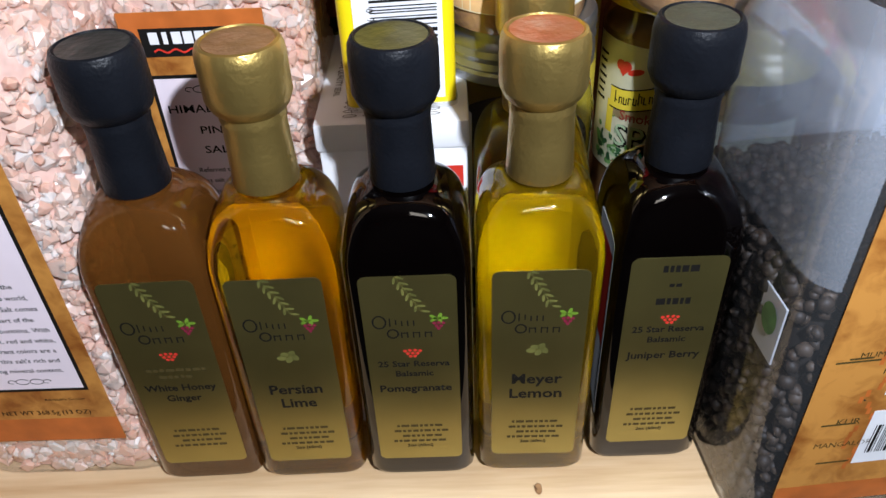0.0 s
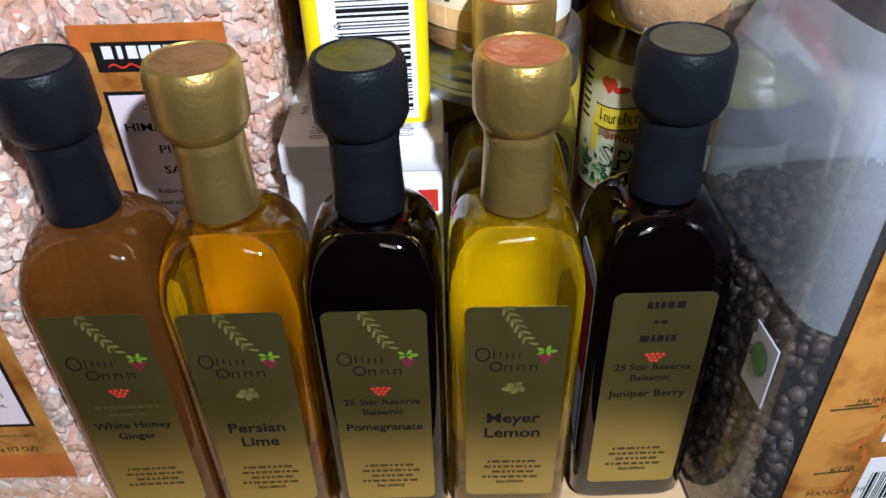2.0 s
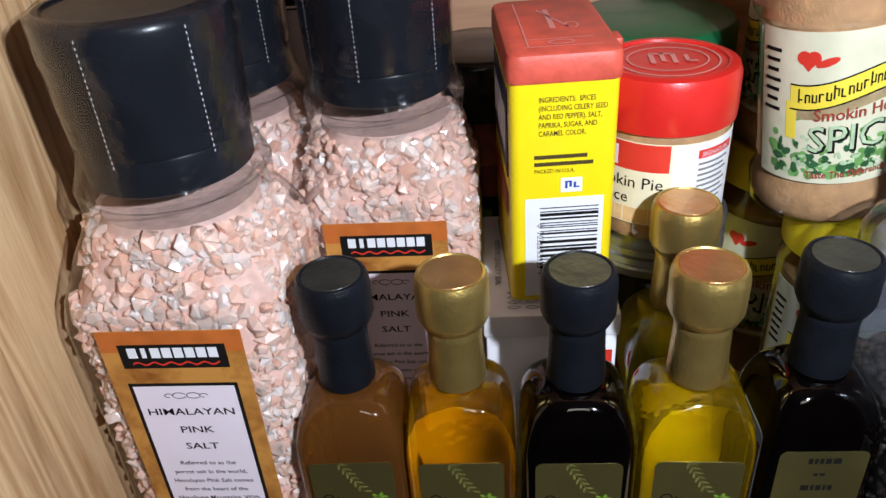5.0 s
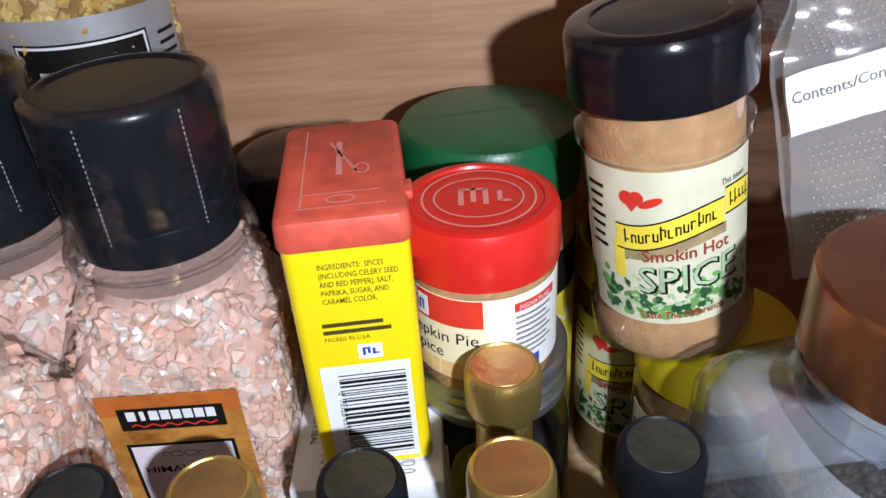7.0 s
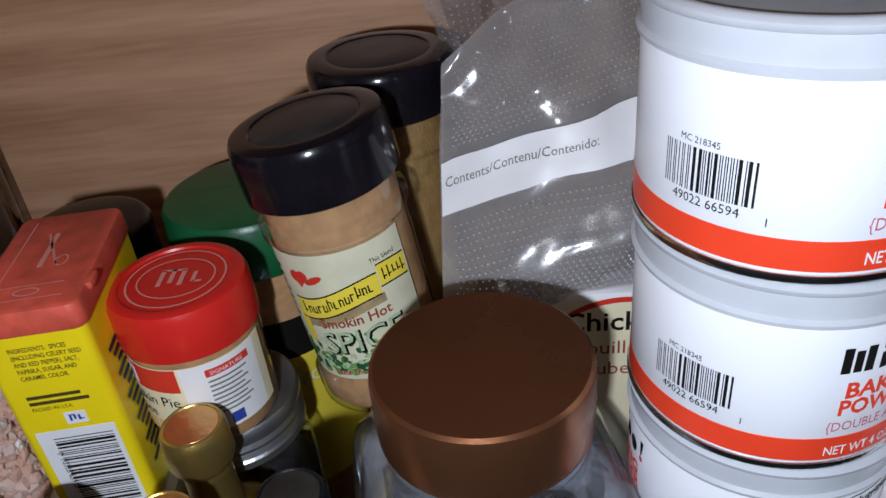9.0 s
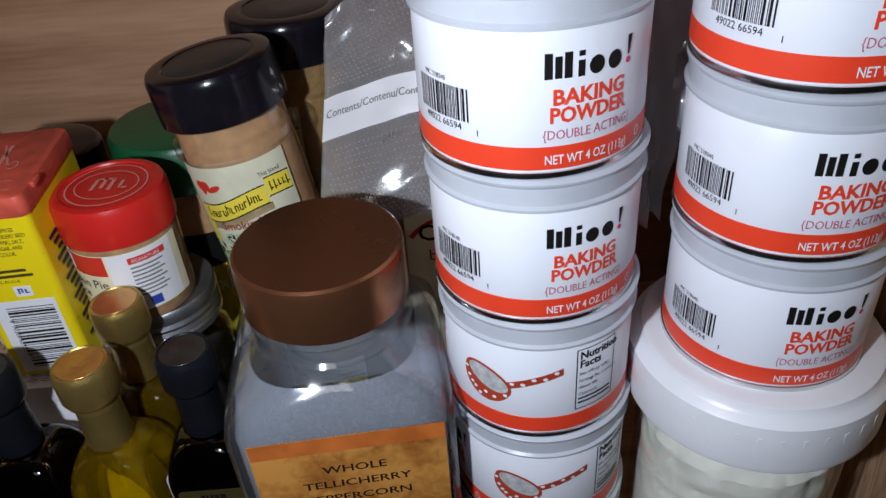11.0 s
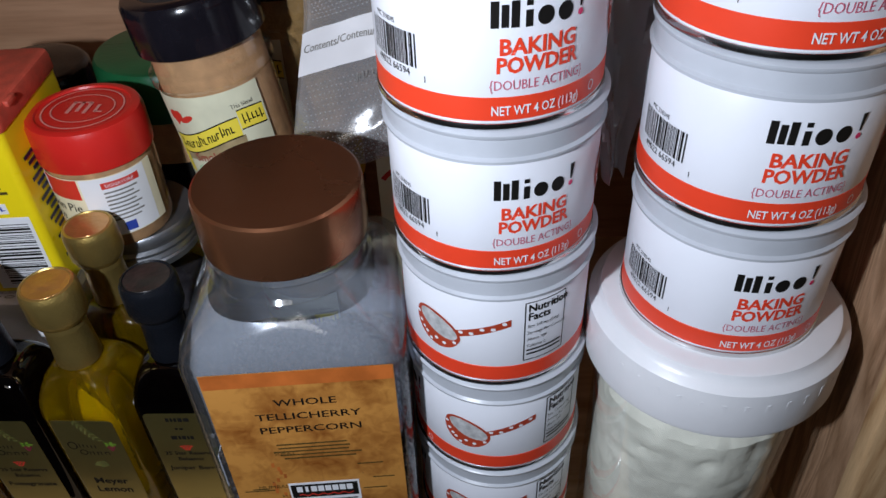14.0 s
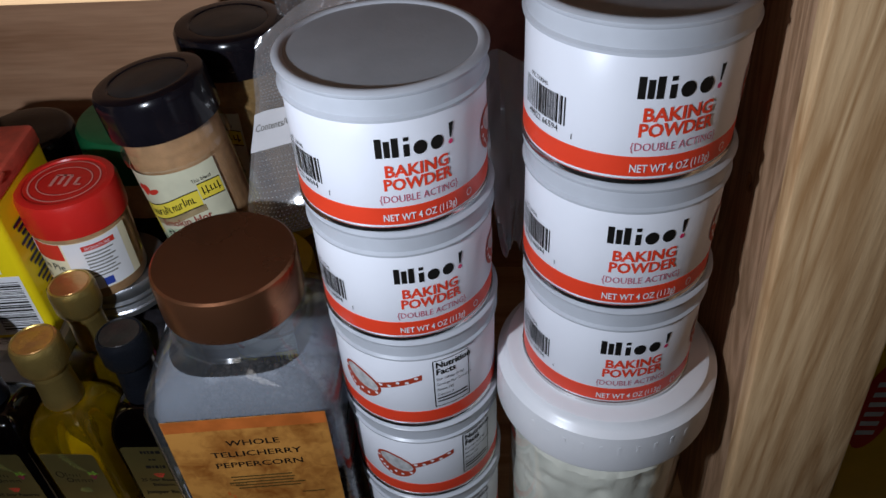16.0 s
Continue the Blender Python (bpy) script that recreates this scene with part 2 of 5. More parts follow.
MAT_GRINDER = M("black_grinder_plastic", (0.008, 0.009, 0.013), 0.26, var=0.3, bump=0.05, bscale=500, spec=0.25)
MAT_COPPER = M("bronze_metal_lid", (0.29, 0.118, 0.056), 0.28, metal=0.86, var=0.12, scale=25, bump=0.05)
MAT_YELLOW = M("yellow_enamel", (0.86, 0.66, 0.01), 0.3, var=0.05, bump=0.02)
MAT_REDLID = M("dusty_red_plastic", (0.62, 0.09, 0.055), 0.5, var=0.25, scale=130, bump=0.15)
MAT_RED = M("glossy_red_plastic", (0.60, 0.02, 0.015), 0.3, var=0.1, bump=0.08)
MAT_REDLINE = M("pale_red_relief", (0.70, 0.26, 0.22), 0.5, bump=0.1)
MAT_GREEN = M("green_plastic_lid", (0.008, 0.10, 0.035), 0.35, var=0.2, bump=0.1)
MAT_NAVY = M("navy_panel", (0.012, 0.015, 0.06), 0.35, bump=0)
MAT_BLUE = M("blue_ink", (0.03, 0.06, 0.33), 0.45, bump=0)
MAT_CREAM = M("cream_label", (0.80, 0.72, 0.50), 0.45, var=0.08, bump=0.02)
MAT_PUMPKIN = M("pumpkin_photo", (0.78, 0.50, 0.24), 0.45, var=0.3, scale=120, bump=0)
MAT_SPICE = M("tan_ground_spice", (0.50, 0.28, 0.13), 0.8, var=0.2, scale=200, bump=0.4, bscale=900)
MAT_BROWNSPICE = M("ochre_ground_spice", (0.36, 0.21, 0.07), 0.8, var=0.25, scale=250, bump=0.5, bscale=900)
MAT_BLACKLID = M("black_lid_plastic", (0.008, 0.007, 0.010), 0.16, var=0.3, bump=0.05, bscale=400, spec=0.35)
MAT_DUSTTOP = M("dusty_lid_top", (0.030, 0.029, 0.029), 0.4, var=0.4, scale=120, bump=0.1)
MAT_YLID = M("yellow_plastic_lid", (0.80, 0.58, 0.02), 0.35, bump=0.05)
MAT_BAGYELLOW = M("orange_yellow_bag", (0.85, 0.50, 0.02), 0.35, var=0.08, bump=0.1)
MAT_TIN = M("bright_tin_rim", (0.72, 0.72, 0.72), 0.22, metal=1.0, var=0.1, bump=0.03)
MAT_GREYMETAL = M("zinc_ring_lid", (0.42, 0.43, 0.45), 0.35, metal=0.9, var=0.15, bump=0.1)
MAT_CANWHITE = M("can_white_paper", (0.76, 0.77, 0.82), 0.38, var=0.04, scale=30, bump=0.03)
MAT_CANRED = M("can_red_band", (0.78, 0.055, 0.02), 0.38, var=0.06, bump=0.02)
MAT_CANLID = M("translucent_grey_lid", (0.38, 0.40, 0.43), 0.4, var=0.1, bump=0.05)
MAT_CANLIDRIM = M("frosted_lid_rim", (0.49, 0.51, 0.55), 0.33, var=0.08, bump=0.05)
MAT_PINKINK = M("magenta_ink", (0.75, 0.03, 0.14), 0.45, bump=0)
MAT_THINRED = M("fine_red_ink", (0.55, 0.12, 0.18), 0.45, bump=0)
MAT_SCOOP = M("brick_scoop_print", (0.42, 0.05, 0.02), 0.45, var=0.2, bump=0)
MAT_POWDERINK = M("powder_print", (0.5, 0.5, 0.5), 0.6, var=0.3, scale=400, bump=0)
MAT_WHITELID = M("white_screw_lid", (0.78, 0.78, 0.80), 0.33, var=0.04, bump=0.05)
MAT_FLOUR = M("flour", (0.88, 0.85, 0.74), 0.9, var=0.22, scale=45, bump=0.9, bscale=110)
MAT_FOIL = clear("embossed_bag_film", (0.80, 0.79, 0.80), gloss=0.11, rough=0.16, haze=0.20, bump=0.35, bscale=60, cloud=(0.74, 0.72, 0.71))
# bright colour stands in for the glints on the embossed film
MAT_DOTGLINTS = M("film_dot_glints", (0.80, 0.79, 0.79), 0.25, metal=0.4, bump=0)
MAT_FILM = clear("crumpled_film", (0.80, 0.80, 0.82), gloss=0.14, rough=0.14, haze=0.42, bump=0.8, bscale=60)
MAT_TEA = M("mauve_stuff_in_bag", (0.30, 0.14, 0.13), 0.6, var=0.4, scale=70)
MAT_FLAKES = grainy("onion_flakes", [(0.62, 0.38, 0.08), (0.75, 0.55, 0.2), (0.5, 0.27, 0.05), (0.8, 0.62, 0.28)], 0.55)
MAT_SILVERLABEL = M("silver_grey_label", (0.42, 0.42, 0.44), 0.4, metal=0.3, bump=0.02)
MAT_AMBERGLASS = M("brown_red_spice", (0.20, 0.05, 0.02), 0.35, var=0.3, scale=150, bump=0.1)
MAT_BOXGREEN = M("herb_green_print", (0.16, 0.36, 0.10), 0.45, var=0.5, scale=180, bump=0)
MAT_SAGE = M("sage_green_print", (0.42, 0.55, 0.34), 0.45, var=0.2, scale=180, bump=0)
MAT_DARKGREEN = M("dark_green_print", (0.03, 0.11, 0.04), 0.45, var=0.5, scale=220, bump=0)
MAT_UMBER = M("umber_print", (0.36, 0.27, 0.14), 0.45, var=0.4, scale=150, bump=0)
MAT_BANANA = M("banner_yellow_print", (0.82, 0.65, 0.06), 0.45, var=0.1, bump=0)
MAT_LABELPALE = M("pale_green_label", (0.66, 0.64, 0.46), 0.45, var=0.15, scale=60, bump=0.02)
MAT_MAROON = M("maroon_ink", (0.30, 0.05, 0.03), 0.45, bump=0)
MAT_DARKSTUFF = M("dark_dried_herb", (0.03, 0.025, 0.03), 0.7, var=0.5, scale=150, bump=0.5)
MAT_PURPLE = M("purple_petal", (0.28, 0.07, 0.42), 0.5, bump=0)
MAT_KNOT = M("pine_knot", (0.36, 0.19, 0.085), 0.5, var=0.4, scale=200, bump=0.2)
MAT_KNOTRIM = M("pine_knot_rim", (0.09, 0.04, 0.02), 0.5, var=0.4, scale=200, bump=0.2)
# near-black: the unlit space round the cabinet, put into the colour
MAT_UNLIT = M("unlit_surround", (0.03, 0.028, 0.026), 0.8)

# ---------------------------------------------------------------- building helpers
def part(name, bm, material, parent, label="", smooth=True):
    me = bpy.data.meshes.new(name)
    bm.normal_update()
    bm.to_mesh(me)
    bm.free()
    me.materials.append(material)
    if smooth:
        for f in me.polygons:
            f.use_smooth = True
        me.set_sharp_from_angle(angle=radians(38))
    ob = new(name, me)
    ob.parent = parent
    if label:
        tagged(ob, label)
    return ob


def thing(name, label, category, x, y, z=0.0, turn=0.0, group="", tip=(0, 0)):
    ob = new(name)
    ob.empty_display_size = 0.01
    ob.matrix_basis = pose(x, y, z, tip[0], tip[1], turn)
    return tagged(ob, label, category, group)


def structure(name, bm, material, label, category):
    ob = part(name, bm, material, None, label)
    return tagged(ob, category=category, kind="structure")


def boxbm(x0, x1, y0, y1, z0, z1, bevel=0.0, seg=2):
    bm = bmesh.new()
    bmesh.ops.create_cube(bm, size=1)
    for v in bm.verts:
        v.co = Vector((x0 + (v.co.x + 0.5) * (x1 - x0), y0 + (v.co.y + 0.5) * (y1 - y0), z0 + (v.co.z + 0.5) * (z1 - z0)))
    if bevel:
        bmesh.ops.bevel(bm, geom=bm.edges[:], offset=bevel, segments=seg, affect="EDGES", profile=0.5)
    return bm


def rings_bm(rings, closed_bottom=True, closed_top=True):
    bm = bmesh.new()
    loops = [[bm.verts.new(p) for p in ring] for ring in rings]
    n = len(loops[0])
    for a, b in zip(loops, loops[1:]):
        for i in range(n):
            bm.faces.new((a[i], a[(i + 1) % n], b[(i + 1) % n], b[i]))
    if closed_bottom:
        bm.faces.new(list(reversed(loops[0])))
    if closed_top:
        bm.faces.new(loops[-1])
    return bm


def lathe(profile, seg=48, bottom=True, top=True):
    return rings_bm([[(r * math.cos(2 * math.pi * i / seg), r * math.sin(2 * math.pi * i / seg), z) for i in range(seg)] for r, z in profile], bottom, top)


def squircle(profile, seg=56, bottom=True, top=True):
    """Rings (half width, height, power): power 2 is round, larger is squarer."""
    rings = []
    for h, z, e in profile:
        ring = []
        for i in range(seg):
            a = 2 * math.pi * (i + 0.5) / seg
            c, s = math.cos(a), math.sin(a)
            k = (abs(c) ** e + abs(s) ** e) ** (-1 / e)
            ring.append((h * k * c, h * k * s, z))
        rings.append(ring)
    return rings_bm(rings, bottom, top)


def rounded_box(rows, seg=7):
    """Upright box with rounded corners: rows of (half width, half depth, corner, height)."""
    rings = []
    for w, d, c, z in rows:
        ring = []
        for cx, cy, a in ((w - c, -d + c, -90), (w - c, d - c, 0), (-w + c, d - c, 90), (-w + c, -d + c, 180)):
            for k in range(seg + 1):
                t = radians(a + 90 * k / seg)
                ring.append((cx + c * math.cos(t), cy + c * math.sin(t), z))
        rings.append(ring)
    return rings_bm(rings)


def flat(y, z0=0.0, x0=0.0):
    """Places (u, v, lift) on a front that faces the viewer's side (-y)."""
    return lambda u, v, d=0.0: (x0 + u, y - d * 0.3, z0 + v)


def round_(r, z0=0.0, degrees=0.0):
    """Places (u, v, lift) round an upright cylinder; 0 degrees faces -y, more turns to +x."""
    a0 = radians(degrees)
    return lambda u, v, d=0.0: ((r + d * 0.35) * math.sin(a0 + u / r), -(r + d * 0.35) * math.cos(a0 + u / r), z0 + v)


def sheet(place, u0, u1, v0, v1, lift=0.0003, nu=1, corner=0.0, bm=None):
    """A thin plate wrapped on a surface, with rounded corners if asked."""
    bm = bm or bmesh.new()
    pts = []
    if corner:
        for cx, cy, a in ((u1 - corner, v0 + corner, -90), (u1 - corner, v1 - corner, 0), (u0 + corner, v1 - corner, 90), (u0 + corner, v0 + corner, 180)):
            for k in range(5):
                t = radians(a + 22.5 * k)
                pts.append((cx + corner * math.cos(t), cy + corner * math.sin(t)))
    if corner and nu == 1:
        f = [bm.verts.new(place(u, v, lift)) for u, v in pts]
        b = [bm.verts.new(place(u, v, -0.0002)) for u, v in pts]
        bm.faces.new(f)
        n = len(f)
        for i in range(n):
            bm.faces.new((f[i], b[i], b[(i + 1) % n], f[(i + 1) % n]))
        return bm
    cols = []
    for i in range(nu + 1):
        u = u0 + (u1 - u0) * i / nu
        cols.append([bm.verts.new(place(u, v, d)) for v, d in ((v0, -0.0002), (v0, lift), (v1, lift), (v1, -0.0002))])
    for a, b in zip(cols, cols[1:]):
        for k in range(3):
            bm.faces.new((a[k], b[k], b[k + 1], a[k + 1]))
    bm.faces.new(cols[0][::-1])
    bm.faces.new(cols[-1])
    return bm


def blob(place, u, v, ru, rv, lift=0.0005, bm=None, n=12, turn=0.0):
    """A printed oval; a large one is built in rings, so that it follows the surface."""
    bm = bm or bmesh.new()
    steps = 4 if ru > 0.0028 else 1
    rings = []
    for k in range(1, steps + 1):
        ring = []
        for i in range(n):
            a = 2 * math.pi * i / n
            x, y = ru * math.cos(a) * k / steps, rv * math.sin(a) * k / steps
            ring.append(bm.verts.new(place(u + x * math.cos(turn) - y * math.sin(turn), v + x * math.sin(turn) + y * math.cos(turn), lift)))
        rings.append(ring)
    bm.faces.new(rings[0])
    for a, b in zip(rings, rings[1:]):
        for i in range(n):
            bm.faces.new((a[i], b[i], b[(i + 1) % n], a[(i + 1) % n]))
    return bm


def bars(place, rows, lift=0.0005, bm=None, nu=1):
    """Plain printed bars: rows of (u centre, v centre, width, height)."""
    bm = bm or bmesh.new()
    for u, v, w, h in rows:
        k = max(nu, 1)
        for i in range(k):
            a, b = u - w / 2 + w * i / k, u - w / 2 + w * (i + 1) / k
            bm.faces.new([bm.verts.new(place(*q, lift)) for q in ((a, v - h / 2), (b, v - h / 2), (b, v + h / 2), (a, v + h / 2))])
    return bm


def ring_print(place, u, v, ru, rv, width, lift=0.0005, bm=None, n=18, a0=0.0, a1=360.0):
    bm = bm or bmesh.new()
    for i in range(n):
        t0, t1 = radians(a0 + (a1 - a0) * i / n), radians(a0 + (a1 - a0) * (i + 1) / n)
        q = [(math.cos(t0), math.sin(t0), 1), (math.cos(t1), math.sin(t1), 1), (math.cos(t1), math.sin(t1), 0), (math.cos(t0), math.sin(t0), 0)]
        bm.faces.new([bm.verts.new(place(u + c * (ru if o else ru - width), v + s * (rv if o else rv - width), lift)) for c, s, o in q])
    return bm


def ribbon(parent, name, place, u0, u1, middle, width, material, lift, n=22):
    """A printed band that follows a curve across a surface."""
    bm = bmesh.new()
    rows = []
    for i in range(n + 1):
        u = u0 + (u1 - u0) * i / n
        rows.append((bm.verts.new(place(u, middle(u) - width / 2, lift)), bm.verts.new(place(u, middle(u) + width / 2, lift))))
    for a, b in zip(rows, rows[1:]):
        bm.faces.new((a[0], b[0], b[1], a[1]))
    return part(name, bm, material, parent, smooth=False)


def text(parent, words, size, material, place, u=0.0, v=0.0, align="CENTER", stretch=1.0, lift=0.0006, shear=0.0, arc=None, bold=0.0, turn=0, width=0.0):
    """Words in the built-in font, wrapped onto a surface. size: height of a capital, in metres."""
    cu = bpy.data.curves.new("lettering", "FONT")
    cu.body, cu.align_x, cu.resolution_u, cu.size, cu.shear, cu.offset = words, align, 2, 1.0, shear, bold
    ob = bpy.data.objects.new("lettering", cu)
    me = bpy.data.meshes.new_from_object(ob)
    bpy.data.objects.remove(ob)
    bpy.data.curves.remove(cu)
    k = size / 0.72
    if width:
        xs = [w.co.x for w in me.vertices]
        stretch = width / (k * (max(xs) - min(xs)))
    for w in me.vertices:
        x, y = w.co.x * k * stretch, w.co.y * k
        if arc:
            y += arc(x)
        if turn == 90:
            x, y = -y, x
        elif turn == -90:
            x, y = y, -x
        w.co = place(u + x, v + y, lift)
    me.materials.append(material)
    ob = new("lettering", me)
    ob.parent = parent
    return ob


def barcode(parent, place, u, v, w, h, vertical=False, seed=1, n=34, lift=0.0006, nu=1):
    """Black code bars on a white field, bars upright or lying."""
    rnd = random.Random(seed)
    rows, t = [], 0.0
    while t < 1:
        a, g = rnd.choice((0.012, 0.012, 0.024, 0.036)), rnd.choice((0.012, 0.018, 0.03))
        if vertical:
            rows.append((u, v - h / 2 + h * (t + a / 2), w, h * a))
        else:
            rows.append((u - w / 2 + w * (t + a / 2), v, w * a, h))
        t += a + g
    return tagged(part("barcode", bars(place, rows, lift, nu=nu), MAT_INK, parent, smooth=False), kind="stuff")


ICO = bmesh.new()
bmesh.ops.create_icosphere(ICO, subdivisions=1, radius=1)
ICO.verts.ensure_lookup_table()
ICO_V = np.array([v.co[:] for v in ICO.verts])
ICO_F = [[v.index for v in f.verts] for f in ICO.faces]
ICO.free()


def grains(name, places, sizes, material, parent, label, rnd, jag=0.35, rounded=False, wall=0.0):
    """Many loose grains in one mesh, each its own lump."""
    verts, faces = [], []
    for p, s in zip(places, sizes):
        a = ICO_V * (1 + jag * (rnd.random(len(ICO_V))[:, None] - 0.5)) * (s * (0.75 + 0.5 * rnd.random(3)))
        q = np.linalg.qr(rnd.normal(size=(3, 3)))[0]
        q = q * np.sign(np.linalg.det(q))
        k = len(verts)
        w = a @ q + np.array(p)
        if wall:
            q2 = wall - 0.0011 * rnd.random()
            w[:, :2] = np.clip(w[:, :2], -q2, q2)
        verts.extend(w.tolist())
        faces.extend([[k + i for i in f] for f in ICO_F])
    me = bpy.data.meshes.new(name)
    me.from_pydata(verts, [], faces)
    me.materials.append(material)
    if rounded:
        for f in me.polygons:
            f.use_smooth = True
    ob = new(name, me)
    ob.parent = parent
    return tagged(ob, label, kind="stuff")

# ---------------------------------------------------------------- the cabinet
WALL_L, WALL_R, BACK, FRONT, RAIL = -0.147, 0.351, 0.232, -0.028, 0.3205
structure("shelf", boxbm(WALL_L - 0.02, WALL_R + 0.02, FRONT, BACK + 0.02, -0.019, 0.0, 0.0012), MAT_SHELF, "pale pine cabinet shelf with a small knot", "shelf")
structure("wall_back", boxbm(WALL_L - 0.02, WALL_R + 0.02, BACK, BACK + 0.012, 0.0, 0.42), MAT_BACK, "red-brown veneered back panel of the cabinet", "wall")
structure("wall_left", boxbm(WALL_L - 0.018, WALL_L, FRONT + 0.02, BACK, 0.0, 0.42), MAT_POST, "pale pine side panel of the cabinet", "wall")
right_side = boxbm(WALL_R + 0.0005, WALL_R + 0.018, FRONT + 0.005, BACK, 0.0, 0.42)
for w in right_side.verts:
    w.co.x += 0.0725 * (0.145 - w.co.z)
structure("wall_right", right_side, MAT_SIDE, "brown stained side panel of the cabinet", "wall")
structure("trim_left", boxbm(WALL_L - 0.0055, WALL_L + 0.0015, FRONT - 0.009, FRONT + 0.02, -0.06, 0.43, 0.0015), MAT_POST, "pale pine upright of the cabinet front", "trim")
right_post = boxbm(WALL_R - 0.004, WALL_R + 0.038, FRONT - 0.004, FRONT + 0.005, -0.06, 0.43, 0.0015)
for w in right_post.verts:
    w.co.x += 0.0725 * (0.145 - w.co.z)
structure("trim_right", right_post, MAT_POST, "pale pine upright of the cabinet front", "trim")
structure("trim_top", boxbm(WALL_L + 0.002, WALL_R - 0.0165, FRONT - 0.003, FRONT + 0.016, RAIL, RAIL + 0.05, 0.0015), MAT_RAIL, "pale pine rail across the top of the opening, with a knot", "trim")
structure("ceiling", boxbm(WALL_L - 0.02, WALL_R + 0.02, FRONT + 0.02, BACK + 0.02, 0.42, 0.435), MAT_BACK, "brown underside of the shelf above", "ceiling")

def knot(name, place, u, v, ru, rv):
    ob = part(name, blob(place, u, v, ru, rv, 0.0004, n=18), MAT_KNOT, None, "dark knot in the pine", smooth=False)
    tagged(ob, category="knot", kind="structure")
    bm = ring_print(place, u, v, ru * 1.02, rv * 1.02, ru * 0.09, 0.0007, n=30, a0=15, a1=205)
    ring_print(place, u + ru * 0.1, v - rv * 0.1, ru * 0.8, rv * 0.75, ru * 0.06, 0.0007, bm, 24, 170, 330)
    blob(place, u - ru * 0.75, v + rv * 0.1, ru * 0.16, rv * 0.5, 0.0008, bm, 12, 0.5)
    part("knot_heart", bm, MAT_KNOTRIM, ob, smooth=False)


knot("trim_knot_rail", flat(FRONT - 0.003), 0.218, RAIL + 0.008, 0.012, 0.0065)
knot("trim_knot_shelf", lambda u, v, d=0.0: (u, v, d), 0.0520, -0.0060, 0.0012, 0.0022)
knot("trim_knot_side", lambda u, v, d=0.0: (WALL_R + 0.0005 + 0.0725 * (0.145 - v) - d, u, v), 0.012, 0.232, 0.003, 0.004)

# the kitchen behind the camera, plain
structure("floor", boxbm(-0.75, 0.95, -1.2, 0.30, -0.62, -0.60), MAT_ROOM, "dim plain kitchen floor", "floor")
structure("wall_room_back", boxbm(-0.75, 0.95, -1.22, -1.2, -0.60, 0.85), MAT_ROOM, "dim plain kitchen wall", "wall")
structure("wall_room_left", boxbm(-0.77, -0.75, -1.2, 0.30, -0.60, 0.85), MAT_ROOM, "dim plain kitchen wall", "wall")
structure("wall_room_right", boxbm(0.95, 0.97, -1.2, 0.30, -0.60, 0.85), MAT_ROOM, "dim plain kitchen wall", "wall")
# flat closing wall; its colour carries the darkness beside the cabinet
structure("wall_room_front", boxbm(-0.75, 0.95, 0.30, 0.32, -0.60, 0.85), MAT_UNLIT, "near-black wall standing in for the unlit space round the cabinet", "wall")
structure("ceiling_room", boxbm(-0.75, 0.95, -1.2, 0.30, 0.85, 0.87), MAT_ROOM, "dim plain kitchen ceiling", "ceiling")


# ---------------------------------------------------------------- small square bottles
def sprig(parent, place, u, v, k=1.0):
    """The little olive branch and berries of the label's device, as plain shapes."""
    bm = bmesh.new()
    rnd = random.Random(3)
    for i in range(13):
        t = i / 12
        side = (-1) ** i
        blob(place, u - 0.0045 * k + 0.0065 * k * t + 0.0011 * side * k, v + 0.0125 * k - 0.0125 * k * t, 0.0014 * k, 0.00045 * k, bm=bm, n=8, turn=-1.0 + side * rnd.uniform(0.5, 0.9))
    ribbon(parent, "twig", place, u - 0.0045 * k, u + 0.002 * k, lambda q: v + 0.0125 * k - 1.92 * (q - u + 0.0045 * k), 0.0004 * k, MAT_OLIVEINK, 0.0006, 10)
    tagged(part("olive_branch", bm, MAT_OLIVEINK, parent, smooth=False), kind="stuff")
    bm = bmesh.new()
    for i in range(5):
        blob(place, u + 0.0065 * k + 0.0017 * k * math.cos(i * 1.26), v - 0.0028 * k + 0.0009 * k * math.sin(i * 1.26), 0.0013 * k, 0.0006 * k, bm=bm, n=8, turn=i * 1.26)
    part("leaf", bm, MAT_LEAFINK, parent, smooth=False)
    bm = bmesh.new()
    for dx, dy in ((0, 0), (1.3, 0.2), (2.6, 0), (0.6, -1.1), (1.9, -1.1), (1.2, -2.1)):
        blob(place, u + (0.0053 + dx * 0.001) * k, v + (-0.0046 + dy * 0.001) * k, 0.00058 * k, 0.00058 * k, lift=0.0007, bm=bm, n=10)
    part("berry_cluster", bm, MAT_BERRY, parent, smooth=False)


def berries(parent, place, u, v, k=1.0):
    bm = bmesh.new()
    for dx, dy in ((-2, 0.6), (-0.7, 0.8), (0.7, 0.8), (2, 0.6), (-1.3, -0.4), (0, -0.3), (1.3, -0.4), (-0.6, -1.4), (0.6, -1.4)):
        blob(place, u + dx * 0.0011 * k, v + dy * 0.0011 * k, 0.00058 * k, 0.00058 * k, bm=bm, n=9)
    part("berry_cluster", bm, MAT_REDINK, parent, smooth=False)


def olives(parent, place, u, v):
    bm = bmesh.new()
    for i, (dx, dy) in enumerate(((-2, -0.4), (0.2, -1.2), (2, -0.3), (-0.8, 1), (1, 1.3))):
        blob(place, u + dx * 0.001, v + dy * 0.001, 0.0015, 0.001, bm=bm, n=9, turn=i)
    part("olive_print", bm, MAT_OLIVEINK, parent, smooth=False)


